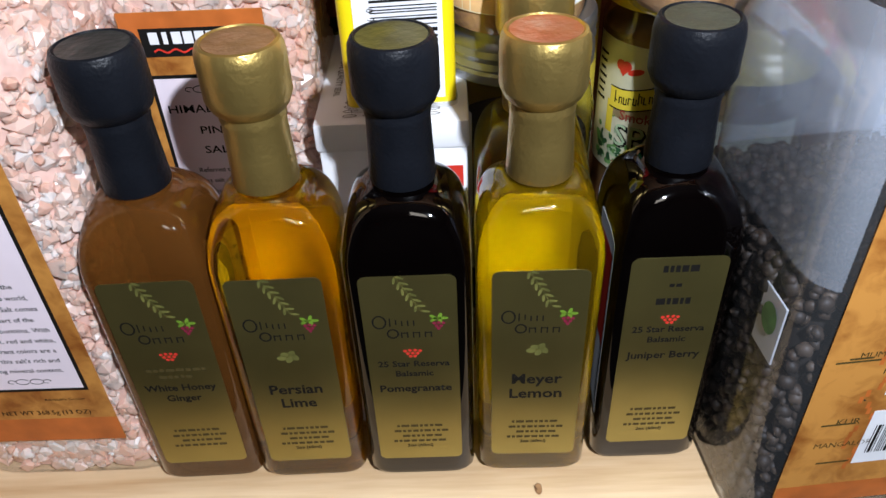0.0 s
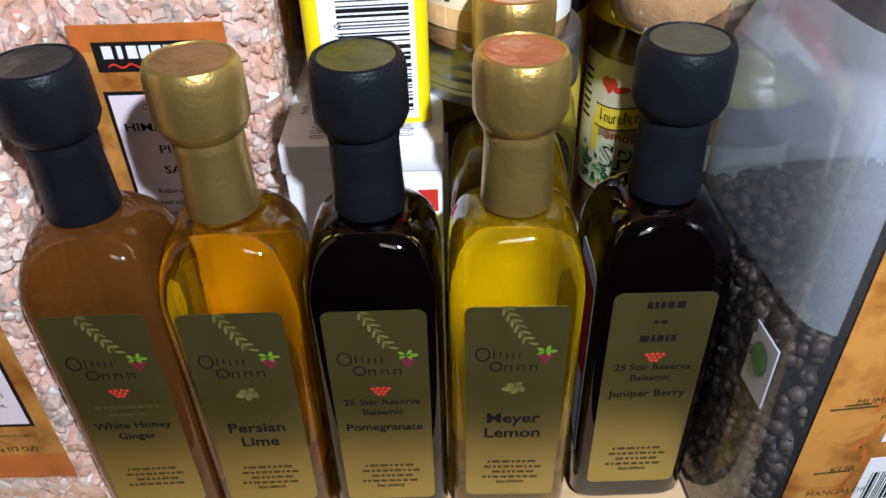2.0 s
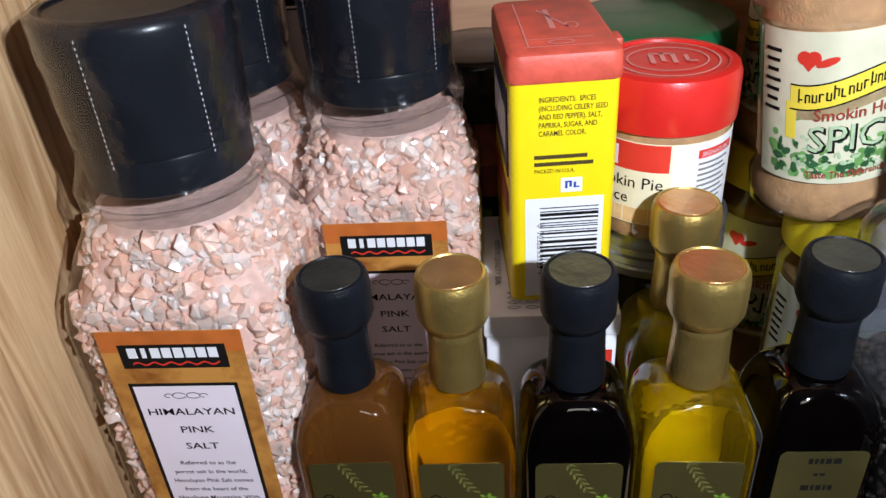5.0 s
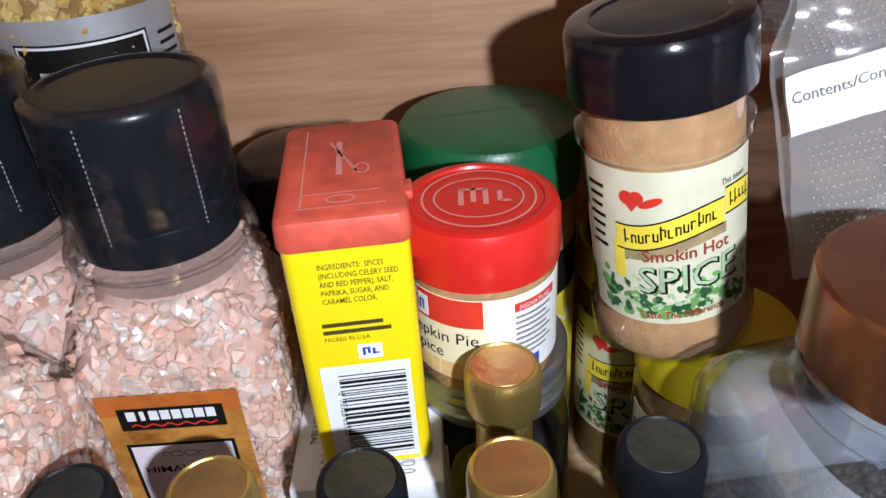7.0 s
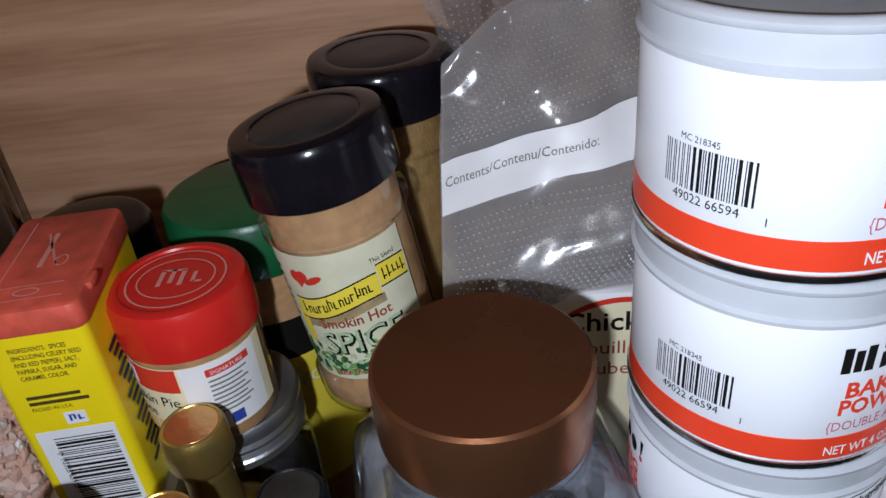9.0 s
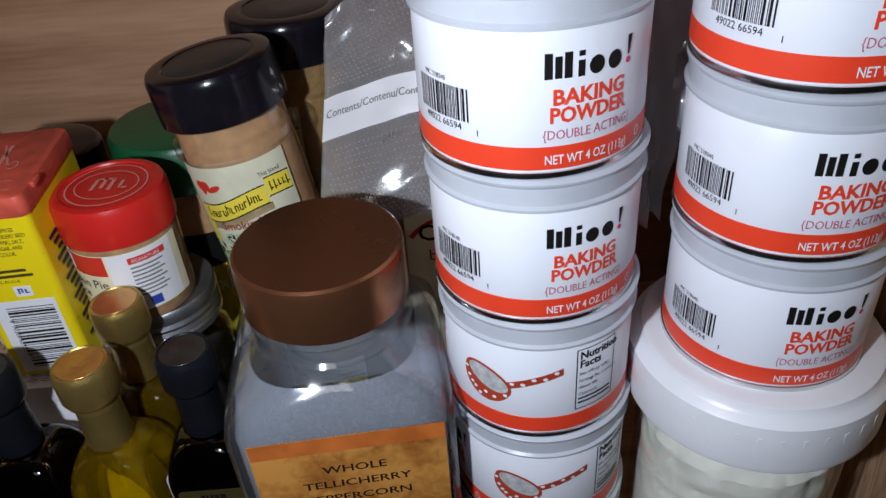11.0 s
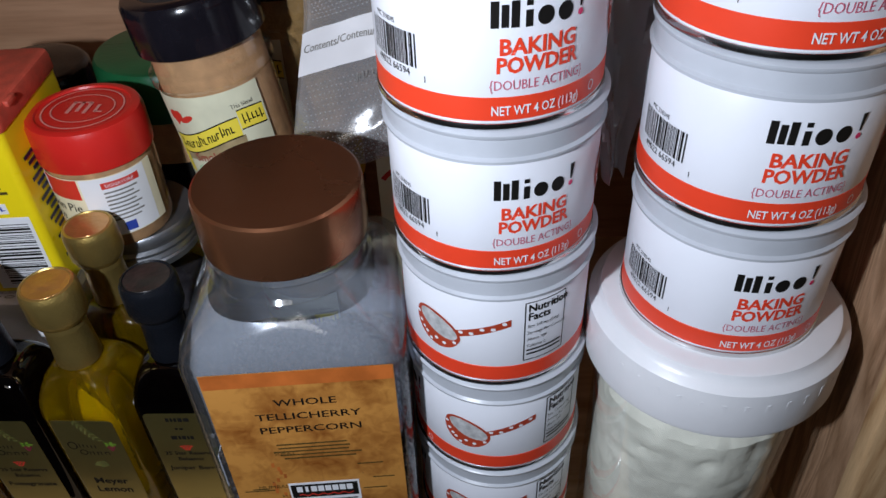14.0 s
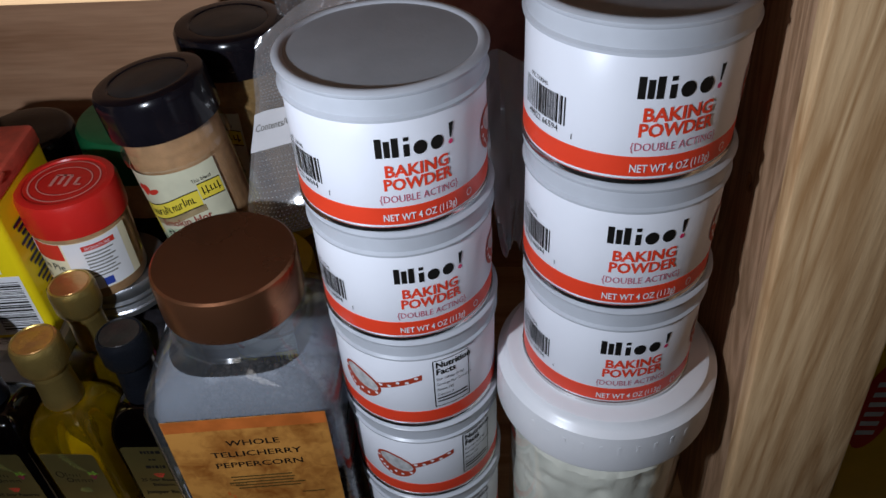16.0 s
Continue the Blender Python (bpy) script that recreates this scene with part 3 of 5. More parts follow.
def oil_bottle(label, x, y, liquid, cap, disc, lines, device, turn=0.0, back_label=False, blank=False, lean=(0, 0), red_side=False):
    t = thing("oil_bottle", label, "bottle", x, y, 0.0, turn, "small square oil and vinegar bottles", lean)
    h = 0.0178
    body = part("body", squircle([(h - 0.004, 0.0, 5), (h - 0.001, 0.0012, 7), (h, 0.004, 8), (h, 0.03, 8), (h, 0.086, 8)] + [(0.0086 + (h - 0.0086) * math.cos(radians(a)), 0.088 + 0.0215 * math.sin(radians(a)), 2 + 6 * math.cos(radians(a)) ** 2) for a in range(0, 91, 9)] + [(0.0084, 0.112, 2), (0.0082, 0.116, 2)], 72), liquid, t)
    part("neck_sleeve", lathe([(0.0089, 0.1105), (0.0091, 0.1112), (0.0086, 0.122), (0.0084, 0.1290), (0.0087, 0.1305), (0.0083, 0.1315), (0.0086, 0.133)], 40), cap, t)
    part("cap", lathe([(0.0086, 0.132), (0.0101, 0.1335), (0.0108, 0.1352), (0.0112, 0.1362), (0.0112, 0.1465), (0.0109, 0.1485), (0.0102, 0.1500), (0.0094, 0.1503), (0.0090, 0.1498)], 48), cap, t)
    part("cap_disc", lathe([(0.0091, 0.1496), (0.0088, 0.1500), (0.0060, 0.1498), (0.0030, 0.1501)], 32), disc, t)
    if not blank:
        pl = flat(-h, 0.0105)
        lab = part("label", sheet(pl, -0.0135, 0.0135, 0.0, 0.079, 0.00035, 1, 0.0022), MAT_GOLDLABEL, t, "brushed gold foil label", smooth=False)
        if device:
            sprig(lab, pl, 0.0015, 0.066)
            bm = ring_print(pl, -0.0088, 0.0622, 0.0021, 0.0026, 0.0005, 0.0006, n=18)
            ring_print(pl, -0.0052, 0.0576, 0.0018, 0.0019, 0.0005, 0.0006, bm, 16)
            bars(pl, [(-0.0058 + 0.0017 * i, 0.0616 + (0.0005 if i in (0, 1) else 0), 0.0004, 0.0032 if i == 0 else 0.0021) for i in range(5)], 0.0006, bm)
            bars(pl, [(-0.0027 + 0.0017 * i, 0.0570, 0.0004, 0.0023) for i in range(6)] + [(-0.0019 + 0.0034 * i, 0.0578, 0.0014, 0.0004) for i in range(3)], 0.0006, bm)
            tagged(part("maker_mark", bm, MAT_INK, lab, smooth=False), kind="stuff")
        for words, size, v, mat in lines:
            if words == "berries":
                berries(lab, pl, 0, v)
            elif words == "olives":
                olives(lab, pl, 0, v)
            elif words.startswith("bars"):
                w = float(words[4:]) * 0.001
                rnd = random.Random(int(v * 10000))
                rows, u = [], -w / 2
                while u < w / 2:
                    k = rnd.uniform(0.0008, 0.0026)
                    rows.append((u + k / 2, v, k, size))
                    u += k + 0.0005
                part("fine_print", bars(pl, rows), mat, lab, smooth=False)
            else:
                text(lab, words, size, mat, pl, 0, v, bold=0.022)
    rear = lambda u, v, d=0.0: (u, h + 0.0002 + d, v)
    if not blank:
        part("back_label", sheet(rear, -0.0130, 0.0130, 0.0120, 0.0880, 0.0003, 1, 0.002), MAT_WHITE, t, "white paper label on the back", smooth=False)
    if back_label:
        right = lambda u, v, d=0.0: (h + d, u, 0.012 + v)
        part("side_label", sheet(right, -0.006, 0.0145, 0.002, 0.076, 0.0003, 1, 0.001), MAT_WHITE, t, "white printed side label", smooth=False)
        if red_side:
            part("side_band", bars(right, [(0.0045, 0.052, 0.0185, 0.036)], 0.0005), MAT_REDINK, t, smooth=False)
        part("side_print", bars(right, [(-0.004, 0.07 - 0.0031 * i, 0.0026, 0.0016 - 0.0006 * (i % 3 == 1)) for i in range(21)], 0.0005), MAT_INK, t, smooth=False)
    return t


ADDRESS = [("bars14", 0.0011, 0.0165, MAT_DIMINK), ("bars16", 0.0011, 0.0140, MAT_DIMINK), ("bars11", 0.0011, 0.0115, MAT_DIMINK), ("bars17", 0.0011, 0.009, MAT_DIMINK), ("2oz (60ml)", 0.0014, 0.006, MAT_INK)]
oil_bottle("square bottle of cloudy amber vinegar with black cap", -0.0590, 0.0195, MAT_HONEY, MAT_BLACKCAP, MAT_DARKDISC,
           [("berries", 0, 0.0505, 0), ("bars17", 0.0013, 0.0445, MAT_DIMINK), ("bars10", 0.0013, 0.0415, MAT_DIMINK), ("White Honey", 0.0028, 0.0355, MAT_INK), ("Ginger", 0.0028, 0.0308, MAT_INK)] + ADDRESS[:4], True, 1.5, True)
oil_bottle("square bottle of amber lime oil with gold cap", -0.0236, 0.0190, MAT_LIME, MAT_GOLDCAP, MAT_GOLDDISC,
           [("olives", 0, 0.049, 0), ("Persian", 0.0041, 0.033, MAT_INK), ("Lime", 0.0041, 0.0268, MAT_INK)] + ADDRESS, True, 1.0, True)
oil_bottle("square bottle of dark pomegranate balsamic, black cap", 0.0135, 0.0185, MAT_DARKVIN, MAT_BLACKCAP, MAT_DARKDISC,
           [("berries", 0, 0.0498, 0), ("25 Star Reserva", 0.0024, 0.0440, MAT_INK), ("Balsamic", 0.0024, 0.0398, MAT_INK), ("Pomegranate", 0.0030, 0.0330, MAT_INK)] + ADDRESS, True, 0, True)
oil_bottle("square bottle of yellow lemon oil with gold cap", 0.0505, 0.0188, MAT_LEMON, MAT_GOLDCAP, MAT_GOLDDISC,
           [("olives", 0, 0.049, 0), ("Meyer", 0.0043, 0.0345, MAT_INK), ("Lemon", 0.0043, 0.0280, MAT_INK)] + ADDRESS, True, -1.0, True, red_side=True)
oil_bottle("square bottle of dark juniper balsamic, black cap", 0.0885, 0.0225, MAT_DARKVIN, MAT_BLACKCAP, MAT_DARKDISC,
           [("bars9", 0.0024, 0.0750, MAT_INK), ("bars4", 0.0012, 0.0690, MAT_INK), ("bars10", 0.0024, 0.0630, MAT_INK), ("berries", 0, 0.0562, 0), ("25 Star Reserva", 0.0024, 0.0510, MAT_INK), ("Balsamic", 0.0024, 0.0468, MAT_INK), ("Juniper Berry", 0.0029, 0.0400, MAT_INK)] + ADDRESS, False, 0.5)
g6 = oil_bottle("second yellow oil bottle standing behind the row, gold cap", 0.0520, 0.0560, MAT_LEMON, MAT_GOLDCAP, MAT_GOLDDISC, [], False, blank=True)
right = lambda u, v, d=0.0: (0.0178 + d, u, 0.012 + v)
part("side_label", sheet(right, -0.012, 0.012, 0.0, 0.076, 0.0003, 1, 0.001), MAT_WHITE, g6, "white side label with a red band", smooth=False)
part("side_band", bars(right, [(-0.006, 0.055, 0.011, 0.03)], 0.0005), MAT_REDINK, g6, smooth=False)


# ---------------------------------------------------------------- salt grinders
def brand_panel(parent, place, u, v, w=0.0325, h=0.0090):
    """A black brand panel: white blocks and a red stroke in place of the lettering."""
    panel = part("brand_panel", sheet(place, u - w / 2, u + w / 2, v - h / 2, v + h / 2, 0.0006), MAT_INK, parent, smooth=False)
    rows = []
    for i in range(8):
        s = w * 0.86 / 8
        wide = 0.42 if i == 1 else 0.82
        rows.append((u - w * 0.43 + s * (i + 0.5), v + h * 0.16, s * wide, h * 0.42))
    tagged(part("brand_print", bars(place, rows, 0.0009), MAT_WHITE, panel, smooth=False), kind="stuff")
    ribbon(panel, "brand_stroke", place, u - w * 0.40, u + w * 0.42, lambda q: v - h * (0.29 + 0.06 * math.sin((q - u) * 40 / w)), h * 0.07, MAT_REDINK, 0.0009, 40)


def flourish(parent, place, u, v):
    bm = bmesh.new()
    for s in (-1, 1):
        ring_print(place, u + s * 0.0022, v, 0.0022, 0.0013, 0.0003, 0.0009, bm, 14, 20, 340)
        ring_print(place, u + s * 0.0055, v, 0.0014, 0.0009, 0.0003, 0.0009, bm, 12, 0, 280)
    part("flourish", bm, MAT_INK, parent, smooth=False)


def square_shell(z_top, half, n, rnd, z0=0.003, power=6.0):
    """Places just inside the faces of a square jar."""
    out = []
    while len(out) < n:
        a = rnd.random() * 2 * math.pi
        z = z0 + rnd.random() * (z_top - z0)
        hh = half if z < 0.146 else half - (z - 0.146) / 0.022 * 0.0075
        c, s = math.cos(a), math.sin(a)
        e = power if z < 0.146 else 3.0
        k = (abs(c) ** e + abs(s) ** e) ** (-1 / e) * (hh + 0.0006 - rnd.random() * 0.0022)
        out.append((k * c, k * s, z))
    return out


def salt_grinder(label, x, y, turn, seed, with_label=True, n=1500):
    t = thing("salt_grinder", label, "salt grinder", x, y, 0.0, turn, "salt grinders")
    h = 0.034
    rnd = np.random.default_rng(seed)
    part("salt_fill", squircle([(h - 0.0037, 0.002, 6), (h - 0.0031, 0.145, 6), (h - 0.0080, 0.160, 3), (0.0235, 0.169, 2)]), MAT_SALTCORE, t, "packed pink salt")
    pts = square_shell(0.167, h - 0.0024, n, rnd)
    grains("salt", pts, 0.0013 + 0.0020 * rnd.random(n) ** 1.7, MAT_SALT, t, "coarse pink and white salt crystals", rnd, 0.7, False, h - 0.0009)
    part("jar", squircle([(h - 0.003, 0.0, 6), (h - 0.0006, 0.002, 8), (h, 0.006, 9), (h, 0.140, 9), (h - 0.001, 0.148, 7), (h - 0.004, 0.158, 4.5), (h - 0.0065, 0.166, 3), (0.0268, 0.170, 2), (0.0266, 0.176, 2), (0.0285, 0.1765, 2), (0.0285, 0.179, 2)], top=False), MAT_CLEAR, t, "clear square plastic jar")
    part("grinder_head", lathe([(0.0235, 0.1790), (0.0242, 0.1795), (0.0244, 0.1890), (0.0241, 0.1898), (0.0250, 0.1904), (0.0253, 0.1914), (0.0259, 0.2150), (0.0263, 0.2165), (0.0263, 0.2235), (0.0258, 0.2258), (0.0244, 0.2270), (0.0226, 0.2272), (0.0218, 0.2264)], 56), MAT_GRINDER, t, "black plastic grinder head")
    part("head_top", lathe([(0.0219, 0.2262), (0.019, 0.2266), (0.008, 0.2266)], 40), MAT_DUSTTOP, t, "dusty black top of the grinder head")
    part("shrink_film", lathe([(0.0284, 0.1700), (0.0290, 0.1775), (0.0272, 0.1812), (0.0252, 0.1880), (0.0258, 0.1960), (0.0264, 0.2120), (0.0269, 0.2180), (0.0267, 0.2262), (0.0242, 0.2280)], 64, False, False), MAT_WRAP, t, "crinkled clear shrink film")
    # perforated tear lines of the film
    bm = bmesh.new()
    for a in (-48, -8, 50):
        bars(round_(0.0270, 0.0, a), [(0.0, 0.190 + 0.0016 * i, 0.00022, 0.0007) for i in range(22)], 0.0002, bm)
    tagged(part("tear_line", bm, MAT_WHITE, t, smooth=False), kind="stuff")
    if not with_label:
        return t
    pl = flat(-h, 0.0)
    lab = part("label", sheet(pl, -0.0218, 0.0218, 0.020, 0.1415, 0.0004), MAT_PARCH, t, "parchment-look printed label", smooth=False)
    for v, q in ((0.1375, 0.0078), (0.0255, 0.0108)):
        part("band", bars(pl, [(0, v, 0.0434, q)], 0.0005), MAT_ORANGE, lab, smooth=False)
    brand_panel(lab, pl, 0.0, 0.1320)
    part("panel_border", sheet(pl, -0.0170, 0.0170, 0.044, 0.1215, 0.0006), MAT_INK, lab, smooth=False)
    part("panel", sheet(pl, -0.0158, 0.0158, 0.0452, 0.1203, 0.0008), MAT_PALE, lab, "pale pink text panel", smooth=False)
    flourish(lab, pl, 0, 0.1165)
    flourish(lab, pl, 0, 0.0485)
    text(lab, "HIMALAYAN", 0.0028, MAT_INK, pl, 0, 0.1085, stretch=1.28, lift=0.001, bold=0.012)
    text(lab, "PINK", 0.0028, MAT_INK, pl, 0, 0.1008, stretch=1.28, lift=0.001, bold=0.012)
    text(lab, "SALT", 0.0028, MAT_INK, pl, 0, 0.0935, stretch=1.28, lift=0.001, bold=0.012)
    for i, w in enumerate(("Referred to as the", "purest salt in the world,", "Himalayan Pink Salt comes", "from the heart of the", "Himalayan Mountains. With", "hues of pink, red and white,", "these vibrant colors are a", "sign of this salt's rich and", "varying mineral content.")):
        text(lab, w, 0.0018, MAT_INK, pl, 0, 0.0862 - 0.0042 * i, lift=0.001, bold=0.012)
    text(lab, "Adjustable Grinder", 0.0012, MAT_INK, pl, 0.008, 0.0395, lift=0.0009)
    text(lab, "NET WT 368.5g (13 OZ)", 0.0020, MAT_INK, pl, 0, 0.0330, lift=0.0009, bold=0.01)
    return t


salt_grinder("full grinder of coarse pink salt with black head", -0.1060, 0.0390, 0.0, 11, n=6500)
salt_grinder("full grinder of coarse pink salt behind the vinegar bottles", -0.0490, 0.0970, 0.0, 12, n=6000)
salt_grinder("full pink salt grinder standing in the back corner", -0.1100, 0.1110, 3.0, 13, False, n=3500)


# ---------------------------------------------------------------- pepper jar
def pepper_jar(x, y, turn):
    t = thing("pepper_jar", "large square plastic jar of peppercorns with bronze lid", "spice jar", x, y, 0.0, turn)
    h = 0.0402
    rnd = np.random.default_rng(5)
    part("pepper_fill", squircle([(h - 0.004, 0.002, 6), (h - 0.004, 0.086, 6), (h - 0.008, 0.088, 5)]), MAT_PEPCORE, t, "packed peppercorns")
    n = 2600
    pts = [p for p in square_shell(0.091, h - 0.0026, n, rnd)]
    top = [((rnd.random() * 2 - 1) * (h - 0.006), (rnd.random() * 2 - 1) * (h - 0.006), 0.089 + rnd.random() * 0.003) for _ in range(500)]
    grains("pepper", pts + top, 0.0016 + 0.0008 * rnd.random(n + 500), MAT_PEPPER, t, "whole dark peppercorns", rnd, 0.3, True)
    part("jar", squircle([(h - 0.003, 0.0, 6), (h - 0.0006, 0.002, 8), (h, 0.006, 10), (h, 0.141, 10), (h - 0.001, 0.1455, 8), (h - 0.004, 0.151, 5), (h - 0.008, 0.1555, 3), (0.0290, 0.159, 2.2), (0.0282, 0.1605, 2), (0.0296, 0.1615, 2), (0.0282, 0.163, 2), (0.0282, 0.168, 2), (0.0294, 0.1695, 2), (0.0282, 0.171, 2), (0.028, 0.178, 2)], top=False), MAT_PETHAZE, t, "hazy clear plastic jar")
    part("lid", lathe([(0.0288, 0.1715), (0.0293, 0.1720), (0.0295, 0.1740), (0.0295, 0.1900), (0.0291, 0.1919), (0.0281, 0.1927), (0.020, 0.1924), (0.006, 0.1923)], 72), MAT_COPPER, t, "smooth bronze metal lid")
    # sleeve added inside to brighten the upper jar, for shrink film over its side
    part("added_film", squircle([(h - 0.003, 0.094, 8), (h - 0.0025, 0.138, 8), (h - 0.0045, 0.148, 5), (h - 0.010, 0.155, 3)], bottom=False, top=False), MAT_ADDEDFILM, t, "milky creased sleeve, added in place of the bright film over the jar")
    sach = part("sachet", boxbm(-0.0390, -0.0384, -0.030, -0.018, 0.064, 0.084, 0.0002, 1), MAT_WHITE, t, "white drying sachet with a green seal", smooth=False)
    part("seal", blob(lambda u, v, d=0.0: (-0.0390 - d, -u, v), 0.024, 0.076, 0.004, 0.005, 0.0003), MAT_BOXGREEN, sach, smooth=False)
    pl = flat(-h, 0.0, 0.001)
    lab = part("label", sheet(pl, -0.0325, 0.0345, 0.0130, 0.1415, 0.0005), MAT_PARCH, t, "parchment-look printed label", smooth=False)
    for v, q in ((0.1380, 0.007), (0.0175, 0.009)):
        part("band", bars(pl, [(0.001, v, 0.0666, q)], 0.0006), MAT_ORANGE, lab, smooth=False)
    for i, w in enumerate(("WHOLE", "TELLICHERRY", "PEPPERCORN")):
        text(lab, w, 0.0036, MAT_INK, pl, 0.002, 0.1240 - 0.0074 * i, stretch=1.25, lift=0.0009, bold=0.01)
    rows = []
    rr = random.Random(4)
    for i in range(5):
        rows += [(0.002 + rr.uniform(-0.002, 0.002), 0.1020 - 0.0021 * i, 0.026 + rr.uniform(0, 0.006), 0.0008)]
    for i in range(12):
        rows.append((rr.choice((-0.021, 0.024)) + rr.uniform(-0.003, 0.003), rr.uniform(0.03, 0.125), rr.uniform(0.006, 0.012), 0.0007))
    tagged(part("map_print", bars(pl, rows, 0.0007), MAT_DIMINK, lab, smooth=False), kind="stuff")
    bm = bmesh.new()
    for i in range(26):
        bars(pl, [(-0.015 + 0.0025 * math.sin(i * 0.9) + 0.0009 * math.cos(i * 2.3), 0.03 + 0.0024 * i, 0.0012, 0.0026)], 0.0007, bm)
    part("coast_print", bm, MAT_ORANGE, lab, smooth=False)
    for w, u, v, s in (("MUMBAI", -0.018, 0.075, 0.0022), ("PUNE", -0.012, 0.0685, 0.0020), ("KUR", -0.019, 0.049, 0.0026), ("MANGALORE", -0.017, 0.0395, 0.0022), ("SURAT", -0.010, 0.096, 0.0019)):
        text(lab, w, s, MAT_DIMINK, pl, u, v, lift=0.0008)
    white = part("badge", sheet(pl, -0.0120, 0.0160, 0.0600, 0.0775, 0.0008), MAT_WHITE, lab, smooth=False)
    brand_panel(lab, lambda u, v, d=0.0: pl(u, v, d + 0.0004), 0.002, 0.0720, 0.0265, 0.0085)
    part("small_print", bars(pl, [(0.002, 0.0655, 0.025, 0.0008), (0.001, 0.0635, 0.022, 0.0008), (0.000, 0.0617, 0.019, 0.0008)], 0.0010), MAT_INK, white, smooth=False)
    code = part("code_panel", sheet(pl, -0.0125, 0.0165, 0.0310, 0.0535, 0.0008), MAT_WHITE, lab, smooth=False)
    barcode(code, pl, 0.002, 0.0415, 0.024, 0.012, seed=8, lift=0.0010)
    text(code, "ITM.", 0.0022, MAT_INK, pl, -0.004, 0.0495, lift=0.001)
    return t


pepper_jar(0.1475, 0.0195, 5.0).scale = (1.0, 1.0, 1.022)


# ---------------------------------------------------------------- white carton, yellow tin
def white_carton(x, y):
    t = thing("white_carton", "white cardboard carton with small print on its lid", "carton", x, y, 0.0, 0.0)
    part("carton_body", boxbm(-0.0235, 0.0235, -0.034, 0.036, 0.0, 0.1050, 0.0012), MAT_WHITE, t)
    part("carton_lid", boxbm(-0.0243, 0.0243, -0.0348, 0.0368, 0.0985, 0.1085, 0.0012), MAT_WHITE, t)
    top = lambda u, v, d=0.0: (u, v, 0.1085 + d)
    text(t, "REMOVE QUALITY SEAL", 0.0022, MAT_INK, top, -0.0195, 0.0, lift=0.0003, turn=-90)
    bm = bmesh.new()
    for i in range(4):
        for j in range(5):
            ring_print(top, -0.013 + 0.0065 * j, -0.030 + 0.003 * i, 0.0024, 0.0010, 0.0004, 0.0003, bm, 10)
    part("embossing", bm, MAT_GREYINK, t, smooth=False)
    side = lambda u, v, d=0.0: (0.0236 + d, u, v)
    part("side_print", bars(side, [(-0.02, 0.06, 0.016, 0.024)], 0.0004), MAT_REDINK, t, smooth=False)
    fr = flat(-0.034)
    part("front_flash", bars(fr, [(0.019, 0.088, 0.006, 0.008)], 0.0004), MAT_REDINK, t, smooth=False)
    part("front_panel_print", bars(fr, [(0.019, 0.078, 0.006, 0.010)], 0.0004), MAT_BANANA, t, smooth=False)
    return t


white_carton(0.0085, 0.0860)


